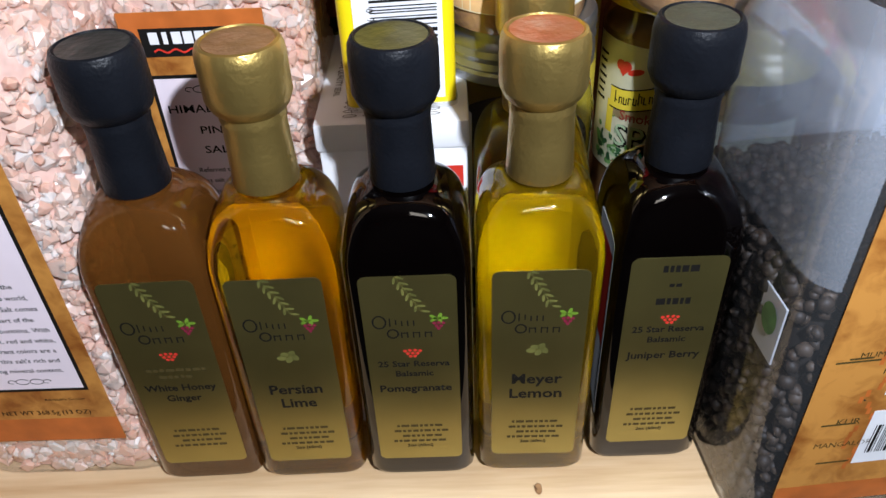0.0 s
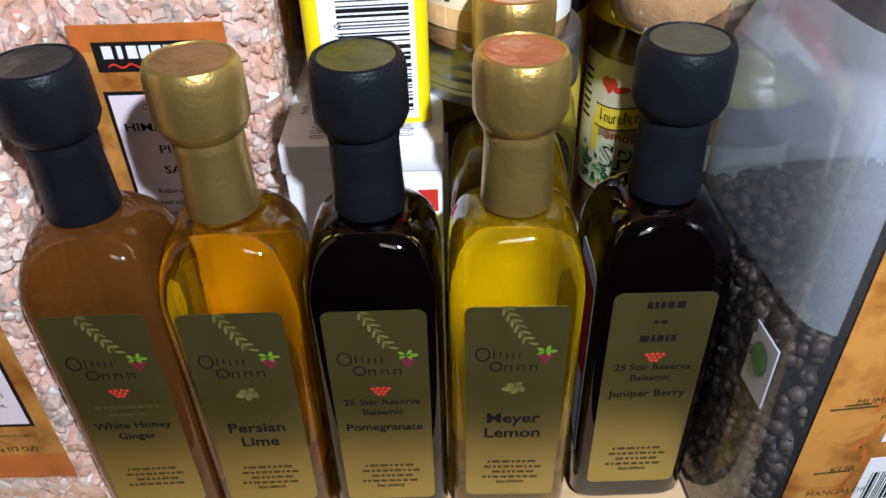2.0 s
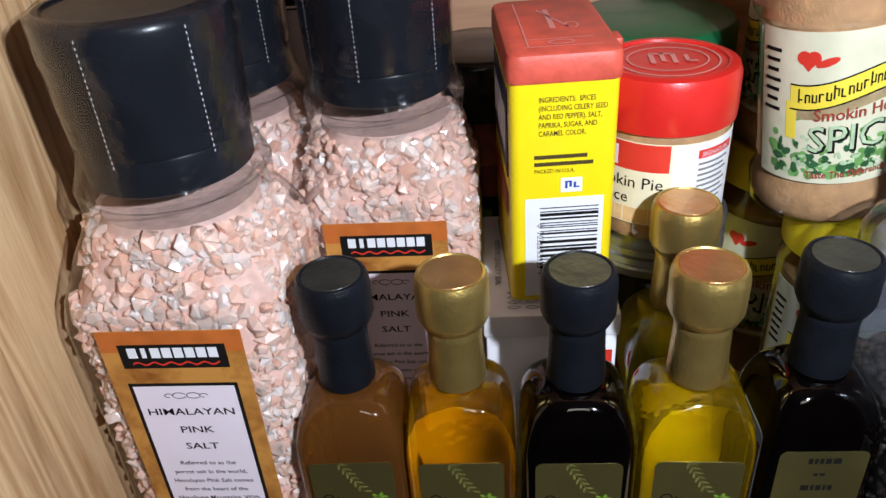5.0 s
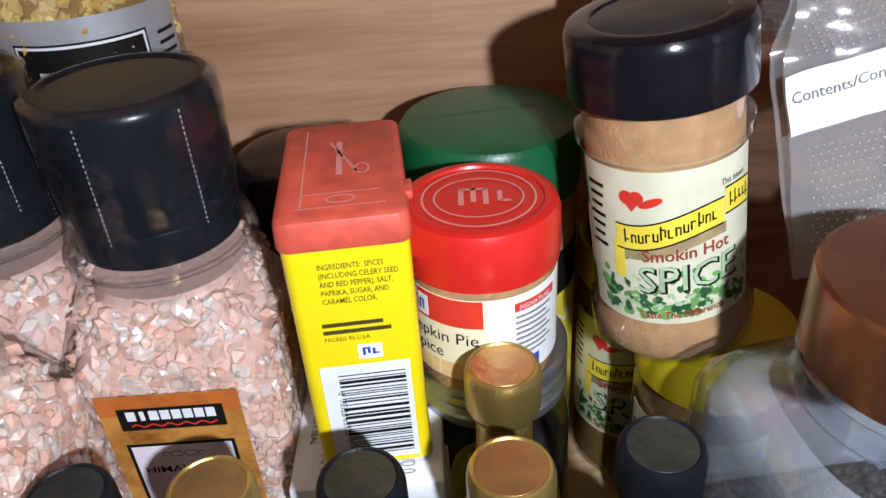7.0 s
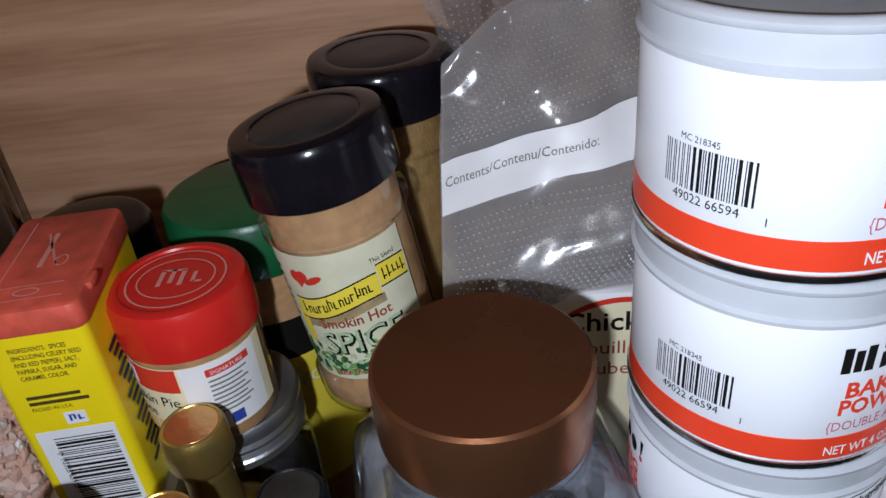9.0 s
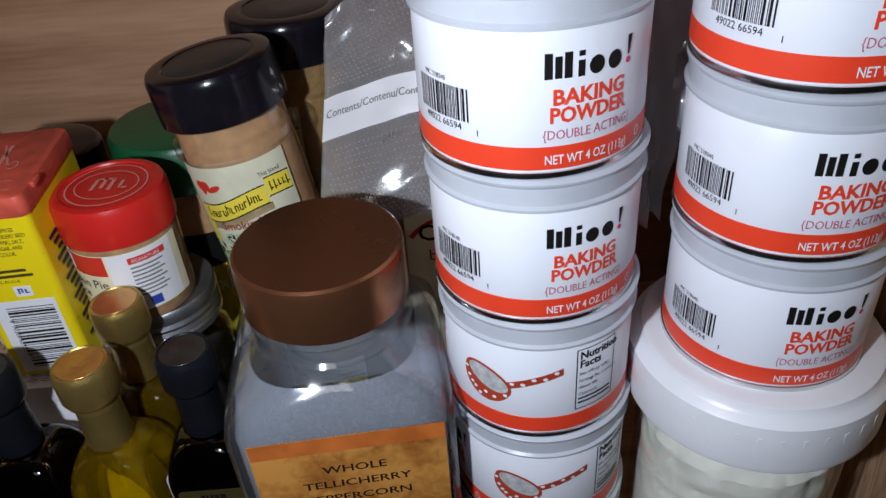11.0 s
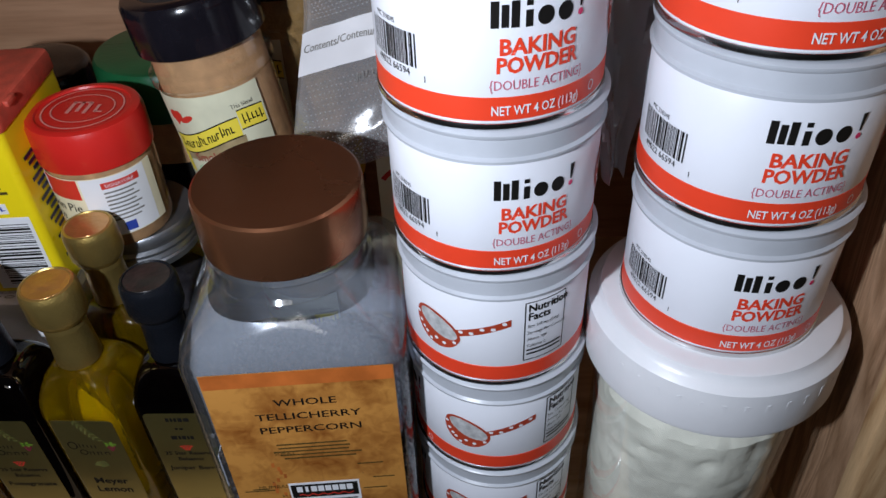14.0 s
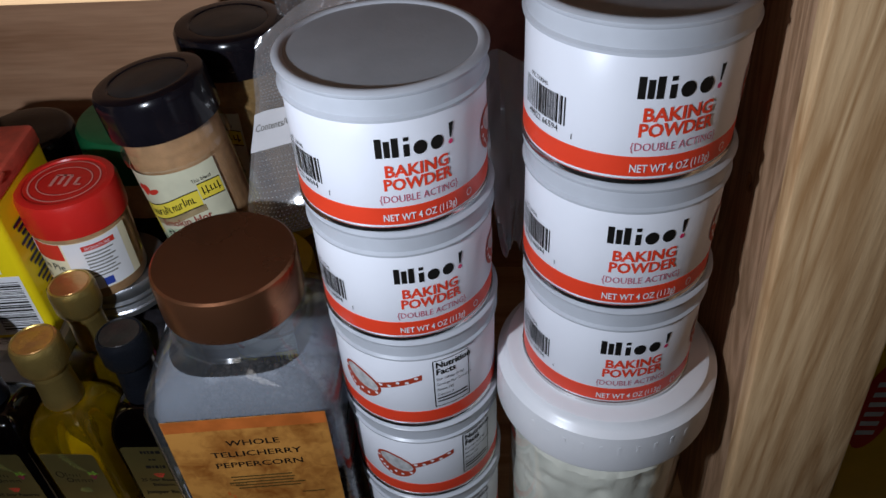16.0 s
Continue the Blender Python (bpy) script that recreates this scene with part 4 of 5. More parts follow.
def seasoning_tin(x, y, z, turn):
    t = thing("seasoning_tin", "yellow seasoning tin with red plastic lid, on a carton", "spice tin", x, y, z, turn)
    w, d, hh = 0.0172, 0.0305, 0.0830
    part("tin_body", rounded_box([(w, d, 0.0035, 0.0012), (w, d, 0.0035, hh)]), MAT_YELLOW, t)
    part("tin_rim", rounded_box([(w + 0.0004, d + 0.0004, 0.0038, 0.0), (w + 0.0004, d + 0.0004, 0.0038, 0.0018)]), MAT_TIN, t, "bright tin bottom seam")
    lid = part("lid", rounded_box([(w + 0.0005, d + 0.0005, 0.0038, hh - 0.0008), (w + 0.0008, d + 0.0008, 0.0040, hh), (w + 0.0006, d + 0.0006, 0.0040, hh + 0.0066), (w + 0.0001, d + 0.0001, 0.0038, hh + 0.0078), (w - 0.0012, d - 0.0012, 0.0034, hh + 0.0085)]), MAT_REDLID, t, "dusty red plastic lid")
    top = lambda u, v, q=0.0: (u, v, hh + 0.0085 + q)
    bm = bars(top, [(-0.0105, 0.0, 0.0005, 0.05), (0.0, -0.0175, 0.021, 0.0005), (0.0, -0.025, 0.024, 0.0005), (-0.0005, 0.004, 0.0018, 0.022)], 0.0002)
    ring_print(top, 0.0, -0.021, 0.0042, 0.0023, 0.0007, 0.0002, bm)
    for i in range(10):
        bars(top, [(-0.003 + 0.0008 * i, 0.014 - 0.0021 * i, 0.0009, 0.0022)], 0.0002, bm)
    ring_print(top, 0.0060, -0.004, 0.0022, 0.0035, 0.0006, 0.0002, bm)
    part("lid_relief", bm, MAT_REDLINE, lid, smooth=False)
    part("lid_tab", boxbm(w - 0.0005, w + 0.0022, -0.020, -0.012, hh + 0.0055, hh + 0.0082, 0.0008), MAT_REDLID, lid)
    fr = flat(-d)
    for i, s in enumerate(("INGREDIENTS:  SPICES", "(INCLUDING CELERY SEED", "AND RED PEPPER), SALT,", "PAPRIKA, SUGAR, AND", "CARAMEL COLOR.")):
        text(t, s, 0.0018, MAT_DIMINK, fr, -0.0082, 0.0760 - 0.0028 * i, "LEFT", 0.72, bold=0.01)
    part("maker_line", bars(fr, [(-0.001, 0.0575, 0.017, 0.0014), (0.000, 0.0550, 0.019, 0.0014)], 0.0005), MAT_DIMINK, t, smooth=False)
    text(t, "PACKED IN U.S.A.", 0.0015, MAT_INK, fr, -0.0095, 0.0518, "LEFT", 0.8)
    logo = part("badge", sheet(fr, -0.0008, 0.0062, 0.0445, 0.0497, 0.0005), MAT_WHITE, t, smooth=False)
    part("badge_mark", bars(fr, [(0.001, 0.0472, 0.0008, 0.0026), (0.0024, 0.0475, 0.0008, 0.0022), (0.0017, 0.0484, 0.0022, 0.0005), (0.0038, 0.0471, 0.0008, 0.0022), (0.0046, 0.0464, 0.0014, 0.0005)], 0.0008), MAT_BLUE, logo, smooth=False)
    code = part("code_panel", sheet(fr, -0.0125, 0.0135, 0.0035, 0.0425, 0.0005), MAT_WHITE, t, smooth=False)
    barcode(code, fr, 0.0022, 0.0225, 0.0195, 0.033, True, 21, lift=0.0008)
    text(code, "0  70328 65932  7", 0.0022, MAT_INK, fr, -0.0085, 0.0225, stretch=0.92, lift=0.0008, turn=-90)
    left = lambda u, v, q=0.0: (-w - q, -u, v)
    part("side_panel", sheet(left, -0.024, 0.024, 0.048, 0.078, 0.0004), MAT_NAVY, t, smooth=False)
    for i in range(7):
        part("side_block", bars(left, [(-0.018 + 0.006 * i, 0.063, 0.0042, 0.016)], 0.0006), MAT_WHITE, t, smooth=False)
    part("side_strip", bars(left, [(0.0, 0.036, 0.044, 0.010)], 0.0005), MAT_MAROON, t, smooth=False)
    rgt = lambda u, v, q=0.0: (w + q, u, v)
    part("text_panel", bars(rgt, [(0.0, 0.066 - 0.0034 * i, 0.046 - 0.004 * (i % 3), 0.0018) for i in range(16)], 0.0005), MAT_NAVY, t, smooth=False)
    return t


seasoning_tin(0.0100, 0.0895, 0.1088, 4.0)


# ---------------------------------------------------------------- jar of dried herbs, small red-capped spice jar
def herb_jar(x, y):
    t = thing("herb_jar", "squat glass jar of dark dried herbs with zinc lid", "glass jar", x, y, 0.0, 0.0)
    part("herbs", lathe([(0.022, 0.003), (0.0265, 0.006), (0.0268, 0.078), (0.020, 0.082)], 32), MAT_DARKSTUFF, t, "dark dried herbs")
    part("jar", lathe([(0.024, 0.0), (0.0275, 0.002), (0.0285, 0.006), (0.0285, 0.090), (0.0270, 0.098), (0.0245, 0.103), (0.0245, 0.112)], 48, top=False), MAT_GLASS, t, "clear glass jar")
    part("lid", lathe([(0.0262, 0.1080), (0.0272, 0.1085), (0.0272, 0.1115), (0.0264, 0.1125), (0.0272, 0.1135), (0.0264, 0.1155), (0.0272, 0.1175), (0.0264, 0.1195), (0.0272, 0.1215), (0.0270, 0.1255), (0.0262, 0.1265), (0.010, 0.1262)], 64), MAT_GREYMETAL, t, "ribbed zinc screw lid")
    pl = round_(0.0287, 0.0, -70)
    lab = part("label", sheet(pl, -0.013, 0.017, 0.030, 0.098, 0.0003, 8), MAT_WHITE, t, "white paper label with small print")
    part("small_print", bars(pl, [(0.003, 0.094 - 0.0042 * i, 0.022 - 0.003 * (i % 3), 0.0016) for i in range(12)], 0.0005, nu=5), MAT_GREYINK, lab, smooth=False)
    part("petal", blob(round_(0.0275, 0.0, 32), 0, 0.078, 0.0022, 0.006, 0.0), MAT_PURPLE, t, smooth=False)
    part("dried_petal", blob(round_(0.0275, 0.0, -30), 0, 0.080, 0.004, 0.006, 0.0), MAT_ORANGE, t, smooth=False)
    return t


herb_jar(0.0510, 0.0985)


def small_spice_jar(x, y, z, turn):
    t = thing("small_spice_jar", "small jar of pie spice with red cap, stacked", "spice jar", x, y, z, turn)
    r = 0.0218
    part("jar", lathe([(0.019, 0.0), (r - 0.0008, 0.001), (r, 0.004), (r, 0.039), (r - 0.001, 0.042), (0.0205, 0.044)], 48), MAT_SPICE, t, "clear plastic jar full of tan spice")
    part("jar_shell", lathe([(r - 0.0004, 0.0006), (r + 0.0006, 0.004), (r + 0.0006, 0.040), (r, 0.043)], 48, False, False), MAT_CLEAR, t)
    part("cap", lathe([(r + 0.0006, 0.0400), (r + 0.0014, 0.0405), (r + 0.0016, 0.043), (r + 0.0014, 0.0555), (r + 0.0004, 0.0580), (r - 0.0016, 0.0588), (r - 0.0030, 0.0586), (r - 0.0034, 0.0578), (0.012, 0.0578), (0.004, 0.0580)], 64), MAT_RED, t, "glossy red screw cap")
    top = lambda u, v, q=0.0: (u, v, 0.0580 + q)
    bm = ring_print(top, 0, 0, 0.0165, 0.0165, 0.0007, 0.0002, n=40)
    ring_print(top, 0, 0, 0.0130, 0.0115, 0.0006, 0.0002, bm, 32)
    for u, v, w, q in ((-0.005, 0.0, 0.0016, 0.009), (-0.0015, 0.001, 0.0016, 0.008), (0.002, 0.0, 0.0016, 0.009), (-0.0015, 0.0045, 0.008, 0.0012), (0.006, 0.0, 0.0014, 0.006), (0.0075, -0.0028, 0.003, 0.0012)):
        bars(top, [(u, v, w, q)], 0.0003, bm)
    part("cap_relief", bm, MAT_REDLINE, t, smooth=False)
    q = r + 0.0006
    lab = part("label", sheet(round_(q, 0.0, 5), -0.034, 0.030, 0.0075, 0.0375, 0.0003, 22), MAT_CREAM, t, "cream printed label")
    pl = round_(q, 0.0, 0.0)
    part("photo", sheet(pl, -0.024, -0.0005, 0.0078, 0.0135, 0.0005, 6), MAT_PUMPKIN, lab)
    part("red_panel", sheet(pl, -0.022, -0.0005, 0.0275, 0.0372, 0.0005, 8), MAT_REDINK, lab)
    part("white_panel", sheet(pl, 0.0005, 0.0275, 0.0080, 0.0372, 0.0005, 10), MAT_WHITE, lab)
    text(lab, "Pumpkin Pie", 0.0043, MAT_INK, pl, -0.0018, 0.0212, "RIGHT", 0.98, 0.0008)
    text(lab, "Spice", 0.0043, MAT_INK, pl, -0.0128, 0.0152, "RIGHT", 0.98, 0.0008)
    b = part("badge", sheet(pl, -0.0215, -0.0175, 0.0285, 0.0355, 0.0008, 2), MAT_WHITE, lab)
    part("badge_mark", bars(pl, [(-0.0205, 0.032, 0.0007, 0.0036), (-0.0192, 0.032, 0.0007, 0.0036), (-0.0198, 0.0335, 0.002, 0.0007)], 0.0011), MAT_BLUE, b, smooth=False)
    red = part("red_strip", sheet(pl, 0.0085, 0.0240, 0.0318, 0.0348, 0.0008, 6), MAT_REDINK, lab)
    text(red, "SIGNATURE", 0.0016, MAT_WHITE, pl, 0.0098, 0.0325, "LEFT", 1, 0.0011)
    part("small_print", bars(pl, [(0.0155 - 0.001 * (i % 2), 0.0298 - 0.0020 * i, 0.0135 - 0.002 * (i % 2), 0.0008) for i in range(8)], 0.0008, nu=4), MAT_GREYINK, lab, smooth=False)
    part("mark", sheet(pl, 0.0125, 0.0170, 0.0090, 0.0135, 0.0008, 2), MAT_BLUE, lab)
    return t


small_spice_jar(0.0490, 0.0900, 0.1268, -2.0).scale = (1.05, 1.05, 1.02)


# ---------------------------------------------------------------- rub jars with black lids, stacked on yellow-lidded jars
def rub_label(t, r, deg, v0, v1):
    s = (v1 - v0) / 0.060
    pl = round_(r, v0, deg)
    lab = part("label", sheet(pl, -0.033, 0.030, 0.0, v1 - v0, 0.0003, 22), MAT_LABELPALE, t, "pale label with a yellow banner and herb picture")
    bm = bmesh.new()
    rnd = random.Random(9)
    for i in range(70):
        blob(pl, rnd.uniform(-0.026, 0.027), (0.003 + abs(rnd.gauss(0, 0.0085))) * s, rnd.uniform(0.0012, 0.0027), rnd.uniform(0.0008, 0.0018), 0.0005 + 0.000004 * i, bm, 8, rnd.uniform(0, 3))
    tagged(part("herb_print", bm, MAT_BOXGREEN, lab, smooth=False), kind="stuff")
    bm = bmesh.new()
    for i in range(60):
        blob(pl, rnd.uniform(-0.024, 0.026), (0.004 + abs(rnd.gauss(0, 0.0065))) * s, rnd.uniform(0.0008, 0.0024), rnd.uniform(0.0005, 0.0014), 0.0008 + 0.000004 * i, bm, 8, rnd.uniform(0, 3))
    tagged(part("leaf_print", bm, MAT_DARKGREEN, lab, smooth=False), kind="stuff")
    bm = bmesh.new()
    for i in range(34):
        blob(pl, rnd.uniform(-0.022, 0.024), (0.004 + abs(rnd.gauss(0, 0.008))) * s, rnd.uniform(0.0006, 0.0018), rnd.uniform(0.0004, 0.001), 0.00105 + 0.000004 * i, bm, 8, rnd.uniform(0, 3))
    tagged(part("pale_leaf_print", bm, MAT_SAGE, lab, smooth=False), kind="stuff")
    wave = lambda u: (0.0022 * math.sin(u / 0.0085) + 0.08 * u) * s
    # brown shadow below the banner, drawn as part of the label's print
    ribbon(lab, "banner_shadow_print", pl, -0.0180, 0.0170, lambda u: 0.0318 * s + wave(u - 0.001), 0.0040 * s, MAT_UMBER, 0.0006)
    ribbon(lab, "banner_tail", pl, -0.0205, -0.0165, lambda u: 0.0290 * s + wave(u), 0.0150 * s, MAT_BANANA, 0.0006)
    ribbon(lab, "banner", pl, -0.0190, 0.0160, lambda u: 0.0385 * s + wave(u), 0.0092 * s, MAT_BANANA, 0.0007)
    ribbon(lab, "banner_end", pl, 0.0165, 0.0290, lambda u: 0.0415 * s + wave(u - 0.003), 0.0092 * s, MAT_BANANA, 0.0007)
    for v in (0.0433, 0.0337):
        ribbon(lab, "banner_edge", pl, -0.0190, 0.0160, lambda u: v * s + wave(u), 0.0006, MAT_INK, 0.0009)
        ribbon(lab, "banner_edge", pl, 0.0165, 0.0290, lambda u: (v + 0.003) * s + wave(u - 0.003), 0.0006, MAT_INK, 0.0009)
    rows = []
    for i in range(13):
        u, tall = -0.0158 + 0.0023 * i, i in (0, 5, 10)
        v = (0.0382 + (0.0010 if tall else 0)) * s + wave(u)
        rows += [(u, v, 0.0006, (0.0054 if tall else 0.0034) * s), (u + 0.0007, v + (0.0014 if i % 2 else -0.0014) * s, 0.0012, 0.0006)]
        if i % 3:
            rows.append((u + 0.0013, v, 0.0005, 0.0030 * s))
    for i in range(5):
        u = 0.0185 + 0.0021 * i
        rows += [(u, 0.0415 * s + wave(u - 0.003), 0.0006, (0.0052 if i in (0, 1, 4) else 0.0034) * s), (u + 0.0008, 0.0402 * s + wave(u - 0.003), 0.0010, 0.0006)]
    tagged(part("maker_mark", bars(pl, rows, 0.0010), MAT_INK, lab, smooth=False), kind="stuff")
    bm = bmesh.new()
    for du in (-0.0016, 0.0016):
        blob(pl, -0.0130 + du, 0.0505 * s, 0.0024, 0.0024, 0.0008, bm, 12)
    blob(pl, -0.0130, 0.0483 * s, 0.0022, 0.0026, 0.0009, bm, 4)
    blob(pl, -0.0070, 0.0490 * s, 0.0040, 0.0014, 0.0009, bm, 12, 0.35)
    part("heart_and_pepper", bm, MAT_REDINK, lab, smooth=False)
    text(lab, "Smokin Hot", 0.0046 * s, MAT_MAROON, pl, 0.0035, 0.0272 * s, stretch=1.0, lift=0.0012, arc=lambda x: 0.06 * x, bold=0.015)
    text(lab, "SPICE", 0.0108 * s, MAT_INK, pl, 0.0046, 0.0143 * s, stretch=1.0, lift=0.0013, bold=0.03, arc=lambda x: 0.06 * x)
    text(lab, "SPICE", 0.0108 * s, MAT_SAGE, pl, 0.0041, 0.0148 * s, stretch=1.0, lift=0.0016, arc=lambda x: 0.06 * x)
    text(lab, "Taste The Difference", 0.0030 * s, MAT_MAROON, pl, 0.0015, 0.0030 * s, stretch=0.85, lift=0.0013, arc=lambda x: 0.05 * x, bold=0.02)
    text(lab, "This blend", 0.0022 * s, MAT_INK, pl, 0.0200, 0.0510 * s, stretch=0.9, lift=0.0009)
    part("small_print", bars(pl, [(-0.0270, 0.052 * s - 0.0035 * i, 0.0075 - 0.001 * (i % 3), 0.0013) for i in range(7)], 0.0006, nu=3), MAT_INK, lab, smooth=False)


def rub_jar(x, y, z, turn, with_label, label, tall=0.0, deg=0.0, spice=None):
    t = thing("rub_jar", label, "spice jar", x, y, z, turn, "black-lidded rub jars")
    r = 0.0262
    part("spice_fill", lathe([(r - 0.001, 0.001), (r + 0.0010, 0.004), (r + 0.0010, 0.012), (r - 0.0012, 0.016), (r - 0.0012, 0.083 + tall), (r - 0.003, 0.087 + tall)], 48), spice or MAT_SPICE, t, "packed ground spice")
    part("jar", lathe([(r, 0.0), (r + 0.0022, 0.002), (r + 0.0024, 0.012), (r - 0.0002, 0.0165), (r - 0.0002, 0.072 + tall), (r + 0.0018, 0.0745 + tall), (r + 0.0018, 0.078 + tall), (r - 0.001, 0.080 + tall), (r - 0.001, 0.090 + tall)], 56, top=False), MAT_CLEAR, t, "clear plastic shaker jar")
    part("lid", lathe([(0.0280, 0.0880 + tall), (0.0286, 0.0885 + tall), (0.0287, 0.091 + tall), (0.0285, 0.104 + tall), (0.0283, 0.1065 + tall), (0.0272, 0.1085 + tall), (0.0235, 0.1093 + tall), (0.0205, 0.1092 + tall), (0.0198, 0.1086 + tall), (0.006, 0.1087 + tall)], 64), MAT_BLACKLID, t, "black flip lid with a dusty recessed top")
    part("lid_top", lathe([(0.0196, 0.10865 + tall), (0.0190, 0.1090 + tall), (0.006, 0.1090 + tall)], 40), MAT_DUSTTOP, t)
    if with_label:
        rub_label(t, r + 0.0001, deg, 0.0170, 0.0715)
    return t


def yellow_lid_jar(x, y, label, deg=0.0, show=True):
    t = thing("yellow_lid_jar", label, "spice jar", x, y, 0.0, 0.0, "yellow-lidded rub jars")
    r = 0.0290
    part("spice_fill", lathe([(r - 0.003, 0.001), (r - 0.0012, 0.004), (r - 0.0012, 0.092), (r - 0.004, 0.094)], 40), MAT_BROWNSPICE, t, "packed ground spice")
    part("jar", lathe([(r - 0.002, 0.0), (r, 0.002), (r, 0.096), (r - 0.002, 0.100), (r - 0.002, 0.109)], 48, top=False), MAT_CLEAR, t, "clear plastic jar")
    part("lid", lathe([(r - 0.0008, 0.1040), (r + 0.0004, 0.1045), (r + 0.0006, 0.107), (r + 0.0006, 0.1213), (r - 0.0002, 0.1233), (r - 0.002, 0.1240), (0.008, 0.1238)], 56), MAT_YLID, t, "yellow plastic lid")
    if show:
        rub_label(t, r + 0.0001, deg, 0.028, 0.090)
    return t


yellow_lid_jar(0.1320, 0.1010, "jar of ground rub with yellow lid under another", -25).scale = (0.93, 0.93, 1.0)
yellow_lid_jar(0.1240, 0.1640, "jar of ground rub with yellow lid near the back panel", -25)
smoky = rub_jar(0.1150, 0.1010, 0.1272, 0.0, True, "shaker jar of smoky rub, black lid, stacked on another jar", 0.0, -9)
smoky.matrix_basis = pose(0.1150, 0.1010, 0.1272, 0, -7.5, 0) @ Matrix.Diagonal((0.93, 0.93, 0.99, 1))
rub_jar(0.1240, 0.1600, 0.1240, 10.0, True, "shaker jar of ochre rub, black lid, against the back panel", 0.002, -70, MAT_BROWNSPICE)


# ---------------------------------------------------------------- jars along the back panel
def green_lid_shaker(x, y):
    t = thing("green_lid_shaker", "tall shaker of pale grated seasoning with green lid", "shaker", x, y, 0.0, 8.0)
    r = 0.0325
    part("shaker_body", lathe([(r - 0.002, 0.0), (r, 0.003), (r, 0.150), (r - 0.002, 0.156), (r - 0.002, 0.160)], 56), MAT_SPICE, t, "tan seasoning in a clear shaker")
    part("lid", lathe([(r - 0.001, 0.1500), (r + 0.001, 0.1510), (r + 0.0013, 0.155), (r + 0.0008, 0.1730), (r - 0.0008, 0.1755), (r - 0.003, 0.1762), (0.01, 0.1765)], 64), MAT_GREEN, t, "green plastic flip lid")
    part("lid_seam", bars(lambda u, v, q=0.0: (u, v, 0.1765 + q), [(0.0, 0.004, 0.058, 0.0005)], 0.0003), MAT_DARKGREEN, t, smooth=False)
    pl = round_(r, 0.0, 30)
    lab = part("label", sheet(pl, -0.05, 0.04, 0.03, 0.125, 0.0004, 22), MAT_BANANA, t, "yellow label with black band")
    part("black_band", sheet(pl, -0.05, 0.04, 0.108, 0.128, 0.0007, 22), MAT_INK, lab)
    text(lab, "ORIGINAL", 0.006, MAT_WHITE, pl, 0.0, 0.092, lift=0.0008)
    return t


def brown_jar(x, y):
    t = thing("brown_spice_jar", "jar of red-brown spice with black lid", "spice jar", x, y, 0.0, 0.0)
    r = 0.0275
    part("jar", lathe([(r - 0.002, 0.0), (r, 0.003), (r, 0.128), (r - 0.003, 0.136), (r - 0.0045, 0.140), (r - 0.0045, 0.150)], 48), MAT_AMBERGLASS, t, "jar full of red-brown spice")
    part("ridge", lathe([(r - 0.001, 0.1255), (r + 0.0008, 0.1265), (r + 0.0008, 0.1285), (r - 0.001, 0.1295)], 48), MAT_AMBERGLASS, t)
    part("lid", lathe([(r - 0.001, 0.1480), (r + 0.0006, 0.1488), (r + 0.0006, 0.1730), (r - 0.0008, 0.1752), (r - 0.003, 0.1760), (0.008, 0.1758)], 56), MAT_BLACKLID, t, "black plastic lid")
    pl = round_(r, 0.0, -12)
    lab = part("label", sheet(pl, -0.03, 0.03, 0.04, 0.112, 0.0004, 14), MAT_INK, t, "black label with a green leaf")
    bm = bmesh.new()
    for i in range(7):
        blob(pl, -0.006 + 0.002 * i, 0.104 + 0.001 * math.sin(i), 0.003, 0.002, 0.0008, bm, 10, i)
    part("leaf_print", bm, MAT_LEAFINK, lab, smooth=False)
    part("word_blocks", bars(pl, [(-0.010 + 0.0045 * i, 0.094, 0.0032, 0.0055) for i in range(6)], 0.0008), MAT_WHITE, lab, smooth=False)
    return t


